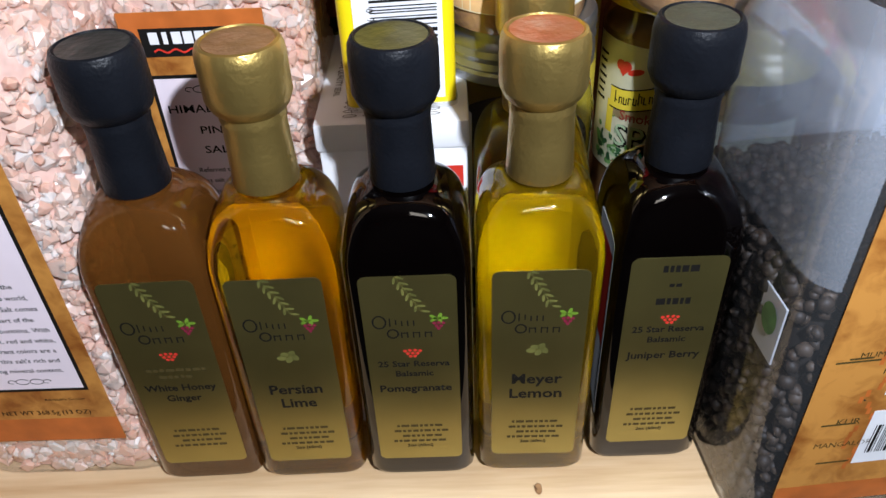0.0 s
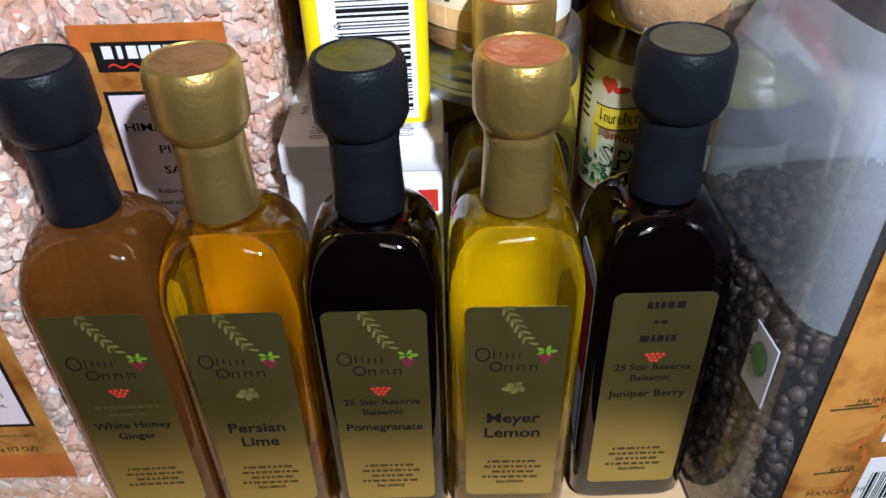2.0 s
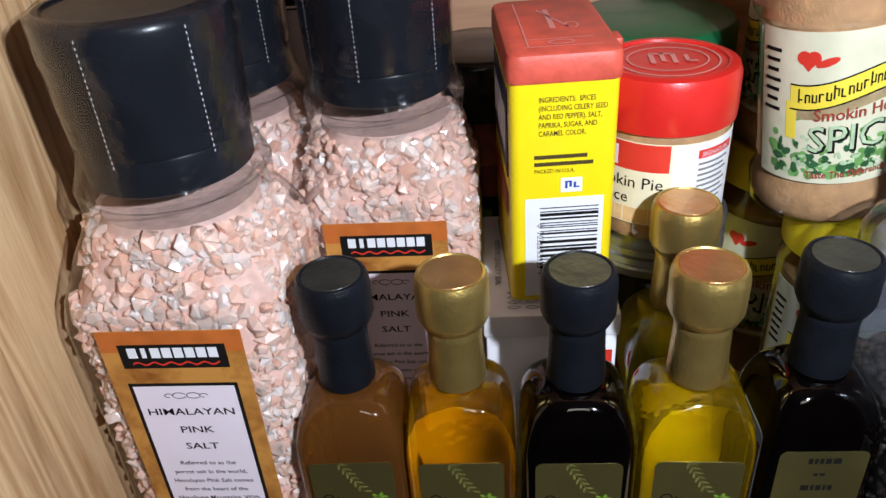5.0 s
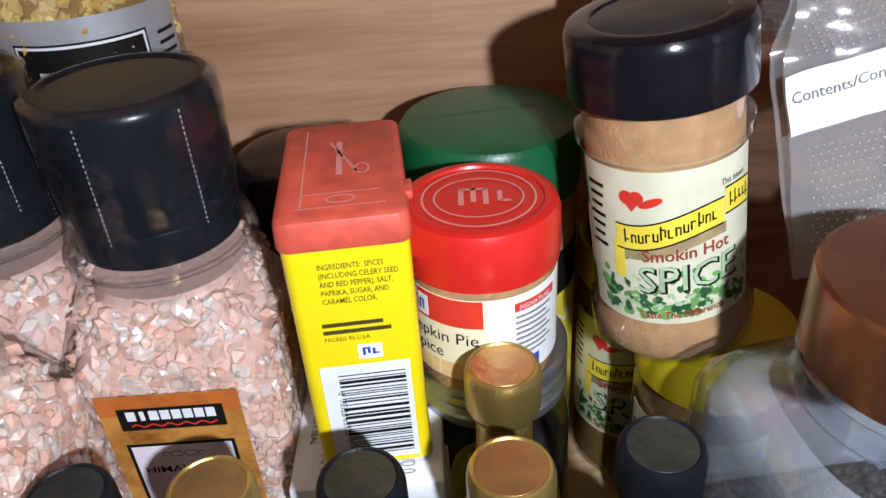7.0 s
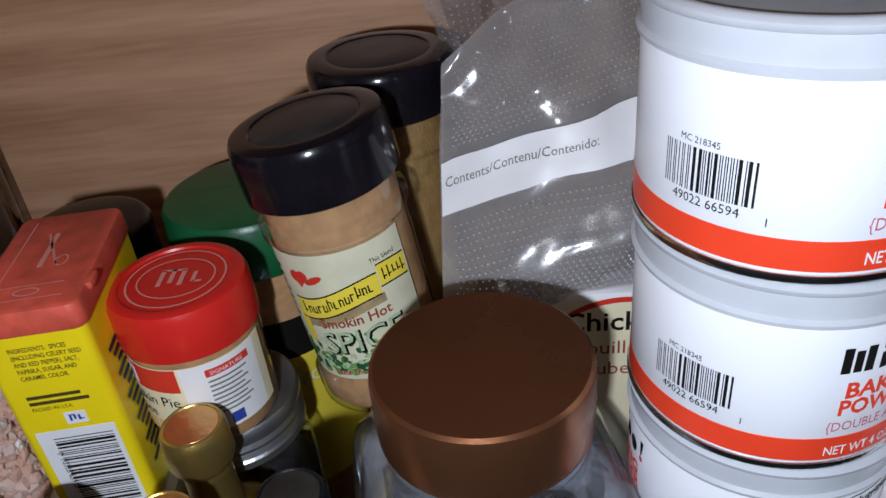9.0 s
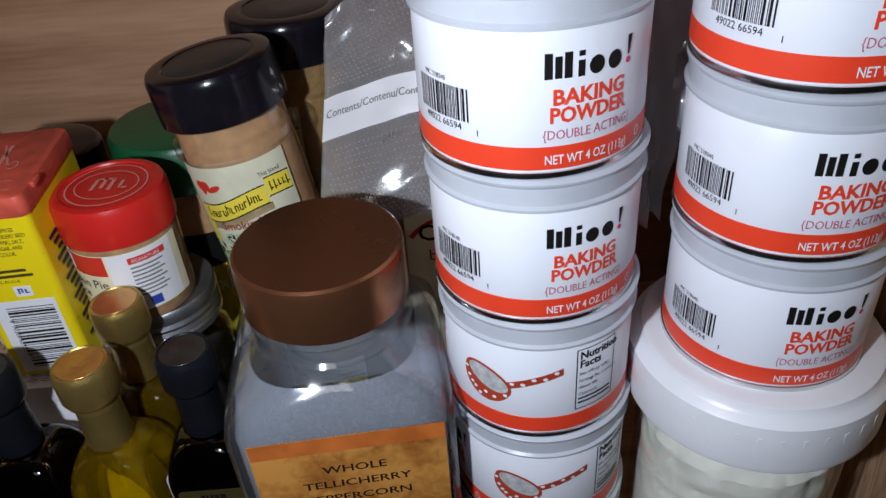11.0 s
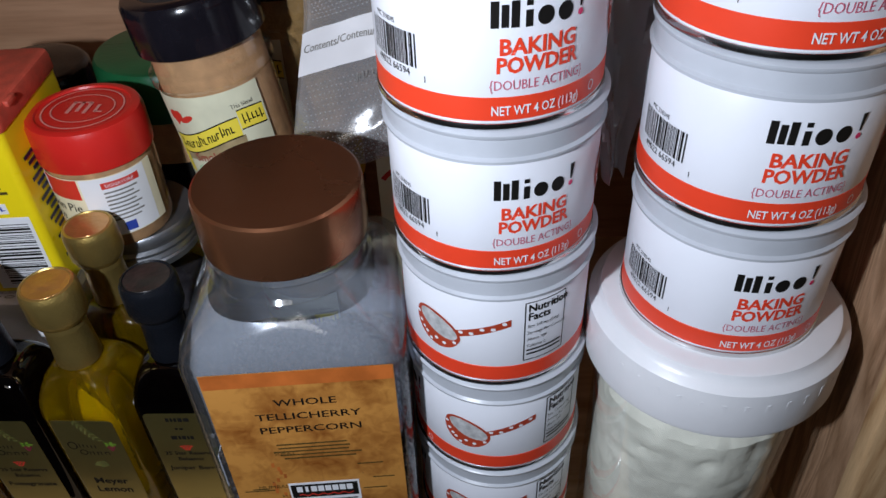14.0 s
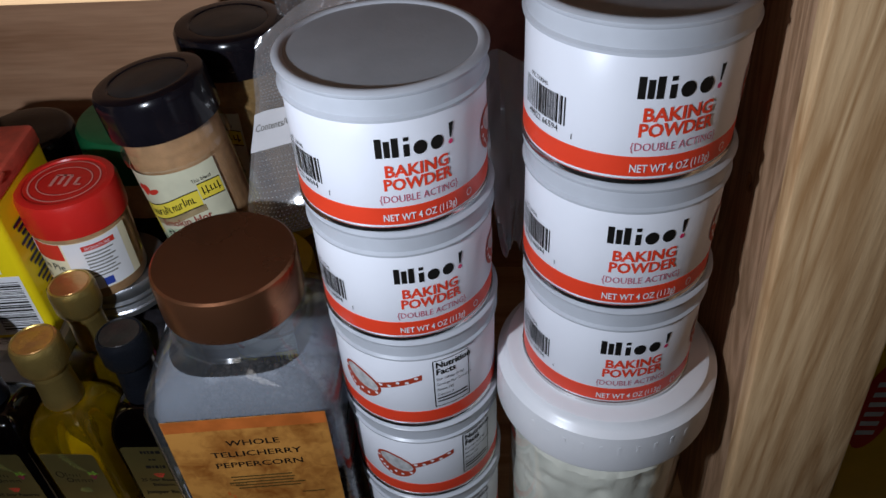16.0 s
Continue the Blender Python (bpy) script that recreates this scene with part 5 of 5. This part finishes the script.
def flake_jar(x, y):
    t = thing("flake_jar", "tall clear jar of golden onion flakes, silver label", "spice jar", x, y, 0.0, 20.0)
    r = 0.034
    rnd = np.random.default_rng(7)
    part("flake_fill", lathe([(r - 0.004, 0.002), (r - 0.004, 0.262), (r - 0.008, 0.266)], 40), MAT_BROWNSPICE, t, "packed flakes")
    n = 900
    a, z = rnd.random(n) * 2 * math.pi, 0.21 + rnd.random(n) * 0.056
    pts = [((r - 0.003) * math.cos(p), (r - 0.003) * math.sin(p), q) for p, q in zip(a, z)]
    grains("onion", pts, 0.0014 + 0.0018 * rnd.random(n), MAT_FLAKES, t, "golden onion flakes", rnd, 0.9)
    part("jar", lathe([(r - 0.002, 0.0), (r, 0.003), (r, 0.268), (r - 0.004, 0.276), (r - 0.006, 0.280)], 48), MAT_CLEAR, t, "clear plastic jar")
    part("lid", lathe([(r - 0.006, 0.278), (r - 0.003, 0.279), (r - 0.003, 0.300), (r - 0.005, 0.302), (0.006, 0.302)], 48), MAT_BLACKLID, t, "black plastic lid")
    pl = round_(r, 0.0, 0.0)
    lab = part("label", sheet(pl, -0.045, 0.040, 0.05, 0.228, 0.0004, 22), MAT_SILVERLABEL, t, "silver-grey label with black panel")
    part("panel_edge", sheet(pl, -0.028, 0.022, 0.190, 0.2195, 0.0006, 12), MAT_INK, lab)
    part("panel_line", sheet(pl, -0.0272, 0.0212, 0.1908, 0.2187, 0.0008, 12), MAT_WHITE, lab)
    pan = part("panel", sheet(pl, -0.0262, 0.0202, 0.1918, 0.2177, 0.0010, 12), MAT_INK, lab)
    part("brand_print", bars(pl, [(-0.018 + 0.0052 * i, 0.204, 0.0018 if i % 2 else 0.0036, 0.011) for i in range(6)], 0.0013), MAT_WHITE, pan, smooth=False)
    part("red_dot", blob(pl, 0.0145, 0.207, 0.0034, 0.0030, 0.0013), MAT_REDINK, pan, smooth=False)
    part("small_print", bars(pl, [(0.032, 0.216 - 0.004 * i, 0.010, 0.0014) for i in range(6)], 0.0008, nu=3), MAT_INK, lab, smooth=False)
    return t


green_lid_shaker(0.0580, 0.1660).scale = (1.06, 1.06, 1.02)
brown_jar(-0.0150, 0.1680).scale = (1, 1, 0.965)
flake_jar(-0.0960, 0.1960)


# ---------------------------------------------------------------- film bags and carton behind the cans
def film_bag(x0, x1, y, z0, z1):
    """A crumpled vacuum bag of embossed film, leaning back, with a white writing strip."""
    t = thing("film_bag", "crumpled embossed vacuum bag with a white writing strip", "plastic bag", (x0 + x1) / 2, y, z0, 0.0)
    nu, nv = 44, 40
    w, hh = x1 - x0, z1 - z0

    def at(i, j, d=0.0):
        u, v = i / nu - 0.5, j / nv
        top = 1 - 0.5 * max(0.0, abs(u + 0.02) - 0.16)
        zz = v * hh * top + 0.16 * u * w
        n = noise.noise(Vector((u * 3.1, v * 3.3, 1.7))) * 0.010 + noise.noise(Vector((u * 8, v * 8, 4.1))) * 0.003
        bulge = 0.012 * math.cos(u * math.pi) * math.sin(min(1, v * 1.1) * math.pi)
        return (u * w * (1 - 0.15 * v), 0.055 * v + 0.10 * u * w - bulge + n - d, zz)

    bm = bmesh.new()
    grid = [[bm.verts.new(at(i, j)) for i in range(nu + 1)] for j in range(nv + 1)]
    back = [[bm.verts.new(Vector(at(i, j)) + Vector((0, 0.010 * math.sin(math.pi * min(1, j / nv)) + 0.0008, 0))) for i in range(nu + 1)] for j in range(nv + 1)]
    for j in range(nv):
        for i in range(nu):
            bm.faces.new((grid[j][i], grid[j][i + 1], grid[j + 1][i + 1], grid[j + 1][i]))
            bm.faces.new((back[j][i + 1], back[j][i], back[j + 1][i], back[j + 1][i + 1]))
    part("film", bm, MAT_FOIL, t, "shiny embossed film")

    def on(u, v, d=0.0):
        a, b = Vector(at(nu * (u / w + 0.5), nv * v / hh)), 0
        return (a.x, a.y - d - 0.0006, a.z)

    strip = bmesh.new()
    s0, s1 = hh * 0.43, hh * 0.60
    cells = [[strip.verts.new(on(w * (i / 24 - 0.5), s0 + (s1 - s0) * j / 6, 0.0008)) for i in range(25)] for j in range(7)]
    for j in range(6):
        for i in range(24):
            strip.faces.new((cells[j][i], cells[j][i + 1], cells[j + 1][i + 1], cells[j + 1][i]))
    st = part("writing_strip", strip, MAT_WHITE, t, "white writing strip")
    text(st, "Contents/Contenu/Contenido:", 0.0030, MAT_GREYINK, on, -0.0040, s0 + (s1 - s0) * 0.50, "RIGHT", 1.05, lift=0.0016)
    text(st, "JPU  C", 0.0024, MAT_GREYINK, on, -0.0230, s0 - 0.0062, "RIGHT", lift=0.0016)
    bm = bmesh.new()
    for j in range(42):
        for i in range(52):
            v = hh * (0.03 + 0.92 * j / 42)
            if s0 - 0.003 < v < s1 + 0.003:
                continue
            u = w * (-0.46 + 0.92 * (i + 0.5 * (j % 2)) / 52)
            c = Vector(on(u, v, 0.0))
            k = [bm.verts.new(c + Vector(o)) for o in ((-0.0004, 0, 0), (0, 0, -0.0003), (0.0004, 0, 0), (0, 0, 0.0003))]
            tip = bm.verts.new(c + Vector((0, -0.0007, 0)))
            for a in range(4):
                bm.faces.new((k[a], k[(a + 1) % 4], tip))
    tagged(part("embossing", bm, MAT_DOTGLINTS, t, smooth=False), "raised dots of the film, coloured bright for their glints", kind="stuff")
    return t


film_bag(0.138, 0.258, 0.076, 0.1725, 0.264)


def spare_film(x, y, z):
    """The loose upper end of another embossed bag, standing crumpled behind the first."""
    t = thing("spare_film", "loose crumpled end of clear embossed film", "plastic bag", x, y, z)
    bm = bmesh.new()
    nu, nv = 22, 18
    g = []
    for j in range(nv + 1):
        v = j / nv
        row = []
        for i in range(nu + 1):
            u = i / nu - 0.5
            fold = 0.010 * noise.noise(Vector((u * 5, v * 4, 7.3))) + 0.004 * noise.noise(Vector((u * 13, v * 11, 2.2)))
            low = 0.018 * abs(u + 0.15)
            row.append(bm.verts.new((u * 0.068 * (0.55 + 0.45 * v), fold + 0.012 * v, low * (1 - v) + 0.062 * v * (1 - 0.22 * abs(u - 0.1)))))
        g.append(row)
    for j in range(nv):
        for i in range(nu):
            bm.faces.new((g[j][i], g[j][i + 1], g[j + 1][i + 1], g[j + 1][i]))
    bmesh.ops.solidify(bm, geom=bm.faces[:], thickness=0.0004)
    part("film", bm, MAT_FOIL, t, "shiny embossed film")
    bm = bmesh.new()
    for j in range(1, nv):
        for i in range(1, nu):
            c = g_point(i, j, nu, nv)
            k = [bm.verts.new(c + Vector(o)) for o in ((-0.0004, 0, 0), (0, 0, -0.0004), (0.0004, 0, 0), (0, 0, 0.0004))]
            tip = bm.verts.new(c + Vector((0, -0.0006, 0)))
            for a in range(4):
                bm.faces.new((k[a], k[(a + 1) % 4], tip))
    tagged(part("embossing", bm, MAT_DOTGLINTS, t, smooth=False), "raised dots of the film, coloured bright for their glints", kind="stuff")
    return t


def g_point(i, j, nu, nv):
    u, v = i / nu - 0.5, j / nv
    fold = 0.010 * noise.noise(Vector((u * 5, v * 4, 7.3))) + 0.004 * noise.noise(Vector((u * 13, v * 11, 2.2)))
    return Vector((u * 0.068 * (0.55 + 0.45 * v), fold + 0.012 * v - 0.0006, 0.018 * abs(u + 0.15) * (1 - v) + 0.062 * v * (1 - 0.22 * abs(u - 0.1))))


spare_film(0.176, 0.158, 0.2005)


def bouillon_carton(x, y):
    t = thing("bouillon_carton", "white and yellow carton of bouillon cubes", "carton", x, y, 0.0, -6.0)
    part("carton_body", boxbm(-0.0215, 0.045, -0.012, 0.012, 0.0, 0.1715, 0.001), MAT_WHITE, t)
    fr = flat(-0.012)
    part("yellow_panel", bars(fr, [(0.0117, 0.1300, 0.0660, 0.078)], 0.0004), MAT_CREAM, t, smooth=False)
    part("red_arc", ring_print(fr, 0.0060, 0.1455, 0.030, 0.0245, 0.0022, 0.0006, n=24, a0=40, a1=150), MAT_REDINK, t, smooth=False)
    text(t, "Chicken", 0.0082, MAT_INK, fr, -0.0160, 0.1560, "LEFT", lift=0.0008, bold=0.015)
    text(t, "bouillon", 0.0060, MAT_MAROON, fr, -0.0120, 0.1455, "LEFT", lift=0.0008)
    text(t, "cubes", 0.0060, MAT_MAROON, fr, -0.0080, 0.1360, "LEFT", lift=0.0008)
    return t


bouillon_carton(0.1960, 0.0860)


def flap_bag(x, y, z):
    """The loose end of a clear bag that hangs between the stacks of cans."""
    t = thing("clear_bag", "loose clear plastic bag of mauve contents", "plastic bag", x, y, z, 0.0)
    bm = bmesh.new()
    nu, nv = 14, 20
    g = []
    for j in range(nv + 1):
        v = j / nv
        row = []
        for i in range(nu + 1):
            u = i / nu - 0.5
            wdt = 0.030 * (0.25 + 0.75 * v)
            p = Vector((u * wdt, -0.02 + 0.02 * v + 0.006 * math.sin(u * 6 + v * 3), 0.075 * v))
            p.y += 0.006 * noise.noise(Vector((u * 5, v * 5, 2)))
            row.append(bm.verts.new(p))
        g.append(row)
    for j in range(nv):
        for i in range(nu):
            bm.faces.new((g[j][i], g[j][i + 1], g[j + 1][i + 1], g[j + 1][i]))
    bmesh.ops.solidify(bm, geom=bm.faces[:], thickness=0.0004)
    part("film_flap", bm, MAT_FILM, t, "clear crumpled film")
    bm = bmesh.new()
    bmesh.ops.create_icosphere(bm, subdivisions=3, radius=1)
    for v in bm.verts:
        k = 1 + 0.25 * noise.noise(v.co * 2.2)
        v.co = Vector((v.co.x * 0.040 * k, 0.085 + v.co.y * 0.030 * k, 0.045 + v.co.z * 0.055 * k))
    part("filling", bm, MAT_TEA, t, "mauve bag contents")
    return t


flap_bag(0.2625, 0.0480, 0.190)


# ---------------------------------------------------------------- cans of baking powder
def powder_can():
    t = thing("baking_powder_can", "white baking powder can with red band and grey lid", "can", 0.2280, 0.0215, 0.2338, -20.0, "baking powder cans")
    r = 0.0345
    part("can_body", lathe([(r - 0.0018, 0.0014), (r - 0.0004, 0.0020), (r, 0.0026), (r, 0.0410), (r - 0.0006, 0.0418)], 72), MAT_CANWHITE, t)
    part("bottom_rim", lathe([(r - 0.0030, 0.0006), (r - 0.0016, 0.0), (r + 0.0002, 0.0002), (r + 0.0006, 0.0010), (r + 0.0004, 0.0022), (r - 0.0006, 0.0026)], 72), MAT_TIN, t, "bright tin bottom rim")
    part("lid", lathe([(r + 0.0002, 0.0400), (r + 0.0010, 0.0402), (r + 0.0012, 0.0412), (r + 0.0002, 0.0420), (r + 0.0004, 0.0475), (r + 0.0012, 0.0482), (r + 0.0014, 0.0492), (r + 0.0004, 0.0500), (r - 0.0010, 0.0502), (r - 0.0022, 0.0498), (r - 0.0028, 0.0490)], 72), MAT_CANLIDRIM, t, "frosted plastic lid rim")
    part("lid_top", lathe([(r - 0.0026, 0.0493), (r - 0.0034, 0.0490), (0.024, 0.0489), (0.010, 0.0489)], 56), MAT_CANLID, t, "grey recessed lid top")
    q = round_(r, 0.0, 0.0)
    circ = 2 * math.pi * r
    part("red_band", lathe([(r, 0.0030), (r + 0.0001, 0.0031), (r + 0.0001, 0.0096), (r, 0.0097)], 72, False, False), MAT_CANRED, t)
    text(t, "NET WT 4 OZ (113g)", 0.0027, MAT_WHITE, q, -0.0005, 0.0047, bold=0.012, lift=0.0012, width=0.0262)
    deg = lambda a: radians(a) * r
    # brand word as plain slab shapes
    bm = bars(q, [(-0.0129, 0.0312, 0.0021, 0.0066), (-0.0103, 0.0308, 0.0019, 0.0056), (-0.0077, 0.0312, 0.0021, 0.0066), (-0.0041, 0.0299, 0.0019, 0.0042), (-0.0041, 0.0337, 0.0017, 0.0014)])
    for u in (0.0004, 0.0062):
        blob(q, u, 0.0301, 0.0023, 0.0024, 0.0005, bm, 18)
    tagged(part("brand_mark", bm, MAT_INK, t, smooth=False), kind="stuff")
    bm = bmesh.new()
    bm.faces.new([bm.verts.new(q(u, v, 0.0005)) for u, v in ((0.0110, 0.0300), (0.0116, 0.0300), (0.0126, 0.0350), (0.0108, 0.0350))])
    part("brand_stroke", bm, MAT_INK, t, smooth=False)
    part("brand_dot", blob(q, 0.0113, 0.0286, 0.0009, 0.0009), MAT_PINKINK, t, smooth=False)
    text(t, "BAKING", 0.0042, MAT_CANRED, q, -0.0008, 0.0211, bold=0.03, width=0.0216)
    text(t, "POWDER", 0.0042, MAT_CANRED, q, -0.0008, 0.0163, bold=0.03, width=0.0236)
    text(t, "{DOUBLE ACTING}", 0.0027, MAT_THINRED, q, -0.0004, 0.0117, width=0.0276)
    bm = ring_print(q, deg(31), 0.0064, 0.0013, 0.0015, 0.0003, 0.0012, n=16)
    part("kosher_ring", bm, MAT_WHITE, t, smooth=False)
    # code
    c = deg(-75)
    barcode(t, q, c, 0.0197, 0.0205, 0.0092, seed=31)
    text(t, "49022 66594", 0.0021, MAT_INK, q, c, 0.0125)
    text(t, "1", 0.0018, MAT_INK, q, c + 0.0128, 0.0118)
    text(t, "MC 218345", 0.0014, MAT_INK, q, c - 0.002, 0.0252)
    # scoop picture
    s, lean = deg(62), radians(-24)

    def cup(a, b):
        return s + a * math.cos(lean) - b * math.sin(lean), 0.0232 + a * math.sin(lean) + b * math.cos(lean)

    bm = bmesh.new()
    rings = []
    for k in (0.0, 0.35, 0.7, 1.0):
        ring = []
        for i in range(30):
            a = 2 * math.pi * i / 30
            dip = 0.0094 if math.sin(a) < 0 else 0.0056
            ring.append(bm.verts.new(q(*cup(0.0098 * math.cos(a) * k, dip * math.sin(a) * k), 0.0006)) if k else None)
        rings.append(ring)
    bm.faces.new(rings[1])
    for a, b in zip(rings[1:], rings[2:]):
        for i in range(30):
            bm.faces.new((a[i], b[i], b[(i + 1) % 30], a[(i + 1) % 30]))
    part("scoop_print", bm, MAT_SCOOP, t, smooth=False)
    ribbon(t, "scoop_handle", q, s + 0.0070, s + 0.0270, lambda u: 0.0228 + 0.36 * (u - s - 0.0070), 0.0030, MAT_SCOOP, 0.0006)
    part("powder_print", blob(q, *cup(0.0, 0.0007), 0.0084, 0.0040, 0.0009, n=20, turn=lean), MAT_POWDERINK, t, smooth=False)
    bm = bmesh.new()
    for a, b in ((-0.0062, -0.0048), (-0.0022, -0.0068), (0.002, -0.0056), (0.0054, -0.0050), (-0.0040, -0.0062), (0.0084, -0.0016), (-0.0086, -0.0018), (0.0004, -0.0080)):
        blob(q, *cup(a, b), 0.0008, 0.0007, 0.0011, bm, 8)
    for i in range(5):
        blob(q, s + 0.0095 + 0.0038 * i, 0.0238 + 0.00137 * i + 0.0005 * (-1) ** i, 0.0009, 0.0007, 0.0011, bm, 8)
    part("scoop_dots", bm, MAT_WHITE, t, smooth=False)
    # facts panel
    n = deg(128)
    bm = bars(q, [(n - 0.0080, 0.0245, 0.0004, 0.0260), (n + 0.0080, 0.0245, 0.0004, 0.0260)])
    bars(q, [(n, 0.0375, 0.0160, 0.0004), (n, 0.0115, 0.0160, 0.0004)], 0.0005, bm, 4)
    part("facts_border", bm, MAT_INK, t, smooth=False)
    text(t, "Nutrition", 0.0032, MAT_INK, q, n - 0.0070, 0.0335, "LEFT", 0.95, bold=0.025)
    text(t, "Facts", 0.0032, MAT_INK, q, n - 0.0070, 0.0298, "LEFT", 0.95, bold=0.025)
    for i, w in enumerate(("Size 1/8 tsp (0.6g)", "Servings Per Container", "About 189", "Calories 0")):
        text(t, w, 0.0014, MAT_INK, q, n - 0.0070, 0.0265 - 0.0030 * i, "LEFT", 0.9)
    part("facts_print", bars(q, [(n, 0.0140 - 0.0018 * i + 0.002, 0.0140, 0.0008) for i in range(2)], nu=4), MAT_INK, t, smooth=False)
    return t


first = powder_can()
first.scale = (0.976, 0.976, 1.036)
for k, (dx, turn) in enumerate(((0.0012, 22.0), (0.0022, -99.0), (0.0030, -82.0), (0.0036, -86.0))):
    copy_thing(first, pose(0.2198 + dx, 0.0186, 0.2344 - 0.0520 * (k + 1), 0, 0, turn))
for k, turn in enumerate((9.0, 7.0, 15.0)):
    copy_thing(first, pose(0.3015 - 0.0012 * k, 0.0121, 0.1517 + 0.0521 * k, 0, 0, turn))
first.matrix_basis = pose(0.2198, 0.0186, 0.2344, 0, 0, 22.0) @ Matrix.Diagonal((0.976, 0.976, 1.036, 1))

# added, unseen: fills the gap between the shelf and the lowest can
riser = thing("filler_tin", "low round filler tin, added unseen under the stack of cans", "tin", 0.2230, 0.0186)
riser.scale = (0.96, 0.96, 0.957)
part("tin_body", lathe([(0.0335, 0.0), (0.0348, 0.001), (0.0348, 0.0262), (0.0340, 0.0274), (0.0325, 0.0276)], 64), MAT_CANWHITE, riser)
part("tin_band", lathe([(0.0348, 0.002), (0.0351, 0.0022), (0.0351, 0.0080), (0.0348, 0.0082)], 64, False, False), MAT_CANRED, riser)


def flour_jar(x, y):
    t = thing("flour_jar", "wide jar of flour with white screw lid", "jar", x, y)
    r = 0.0395
    heap = lathe([(r - 0.004, 0.002)] + [(r - 0.0016, 0.004 + 0.0026 * i) for i in range(42)] + [(r - 0.006, 0.116)], 96)
    for w in heap.verts:
        if w.co.z > 0.003:
            dent = 0.0011 * (1 + noise.noise(w.co * 70)) + 0.0022 * max(0.0, noise.noise(w.co * 170 + Vector((3, 1, 7))))
            k = 1 - dent / r
            w.co.x, w.co.y = w.co.x * k, w.co.y * k
    part("flour_fill", heap, MAT_FLOUR, t, "clumped off-white flour")
    part("jar", lathe([(r - 0.002, 0.0), (r, 0.003), (r, 0.120), (r - 0.001, 0.127), (r - 0.002, 0.135)], 64, top=False), MAT_GLASS, t, "clear jar")
    part("lid", lathe([(0.0440, 0.1290), (0.0453, 0.1295), (0.0458, 0.1315), (0.0454, 0.1475), (0.0452, 0.1510), (0.0432, 0.1530), (0.0420, 0.1540), (0.0412, 0.1566), (0.0400, 0.1572), (0.010, 0.1572)], 80), MAT_WHITELID, t, "white ribbed plastic screw lid")
    bm = bmesh.new()
    for i in range(40):
        a = 2 * math.pi * i / 40
        pl = round_(0.0455, 0.0, math.degrees(a))
        sheet(pl, -0.0006, 0.0006, 0.1325, 0.1462, 0.00012, bm=bm)
    part("lid_ribs", bm, MAT_WHITELID, t, smooth=False)
    return t


flour_jar(0.3025, 0.0125).scale = (1.01, 1.01, 0.965)


# ---------------------------------------------------------------- outside the cabinet
def snack_bag(x, y, z):
    t = thing("yellow_bag", "yellow printed bag with a red oval device", "bag", x, y, z)
    bm = boxbm(-0.045, 0.045, -0.02, 0.02, 0.0, 0.205, 0.008, 3)
    part("bag_body", bm, MAT_BAGYELLOW, t)
    pl = flat(-0.02)
    part("red_oval", blob(pl, -0.033, 0.140, 0.009, 0.030, 0.0006, n=24), MAT_REDINK, t, smooth=False)
    part("oval_blocks", bars(pl, [(-0.033, 0.122 + 0.0065 * i, 0.008, 0.0032) for i in range(6)], 0.001), MAT_WHITE, t, smooth=False)
    return t


def green_can(x, y, z):
    t = thing("green_can", "green printed can with a red and white device", "can", x, y, z)
    part("can_body", lathe([(0.030, 0.0), (0.032, 0.001), (0.032, 0.095), (0.031, 0.098), (0.029, 0.0985)], 56), MAT_DARKGREEN, t)
    part("can_rim", lathe([(0.0315, 0.096), (0.0328, 0.0965), (0.0328, 0.0992), (0.0312, 0.0998), (0.030, 0.0975)], 56), MAT_TIN, t)
    pl = round_(0.032, 0.0, 40)
    part("red_device", blob(pl, 0.004, 0.07, 0.010, 0.013, 0.0005, n=20), MAT_REDINK, t, smooth=False)
    part("white_blocks", bars(pl, [(0.000 + 0.005 * i, 0.070, 0.003, 0.006) for i in range(3)], 0.0009), MAT_WHITE, t, smooth=False)
    return t


structure("shelf_beside", boxbm(-0.55, WALL_L - 0.022, FRONT, BACK, -0.039, -0.020, 0.001), MAT_SHELF, "pale shelf of the cabinet beside", "shelf")
structure("shelf_beyond", boxbm(WALL_R + 0.034, 0.75, FRONT, BACK, -0.039, -0.020, 0.001), MAT_SHELF, "pale shelf of the cabinet beyond", "shelf")
green_can(-0.2160, 0.0100, -0.020)
snack_bag(0.4520, 0.022, -0.020)
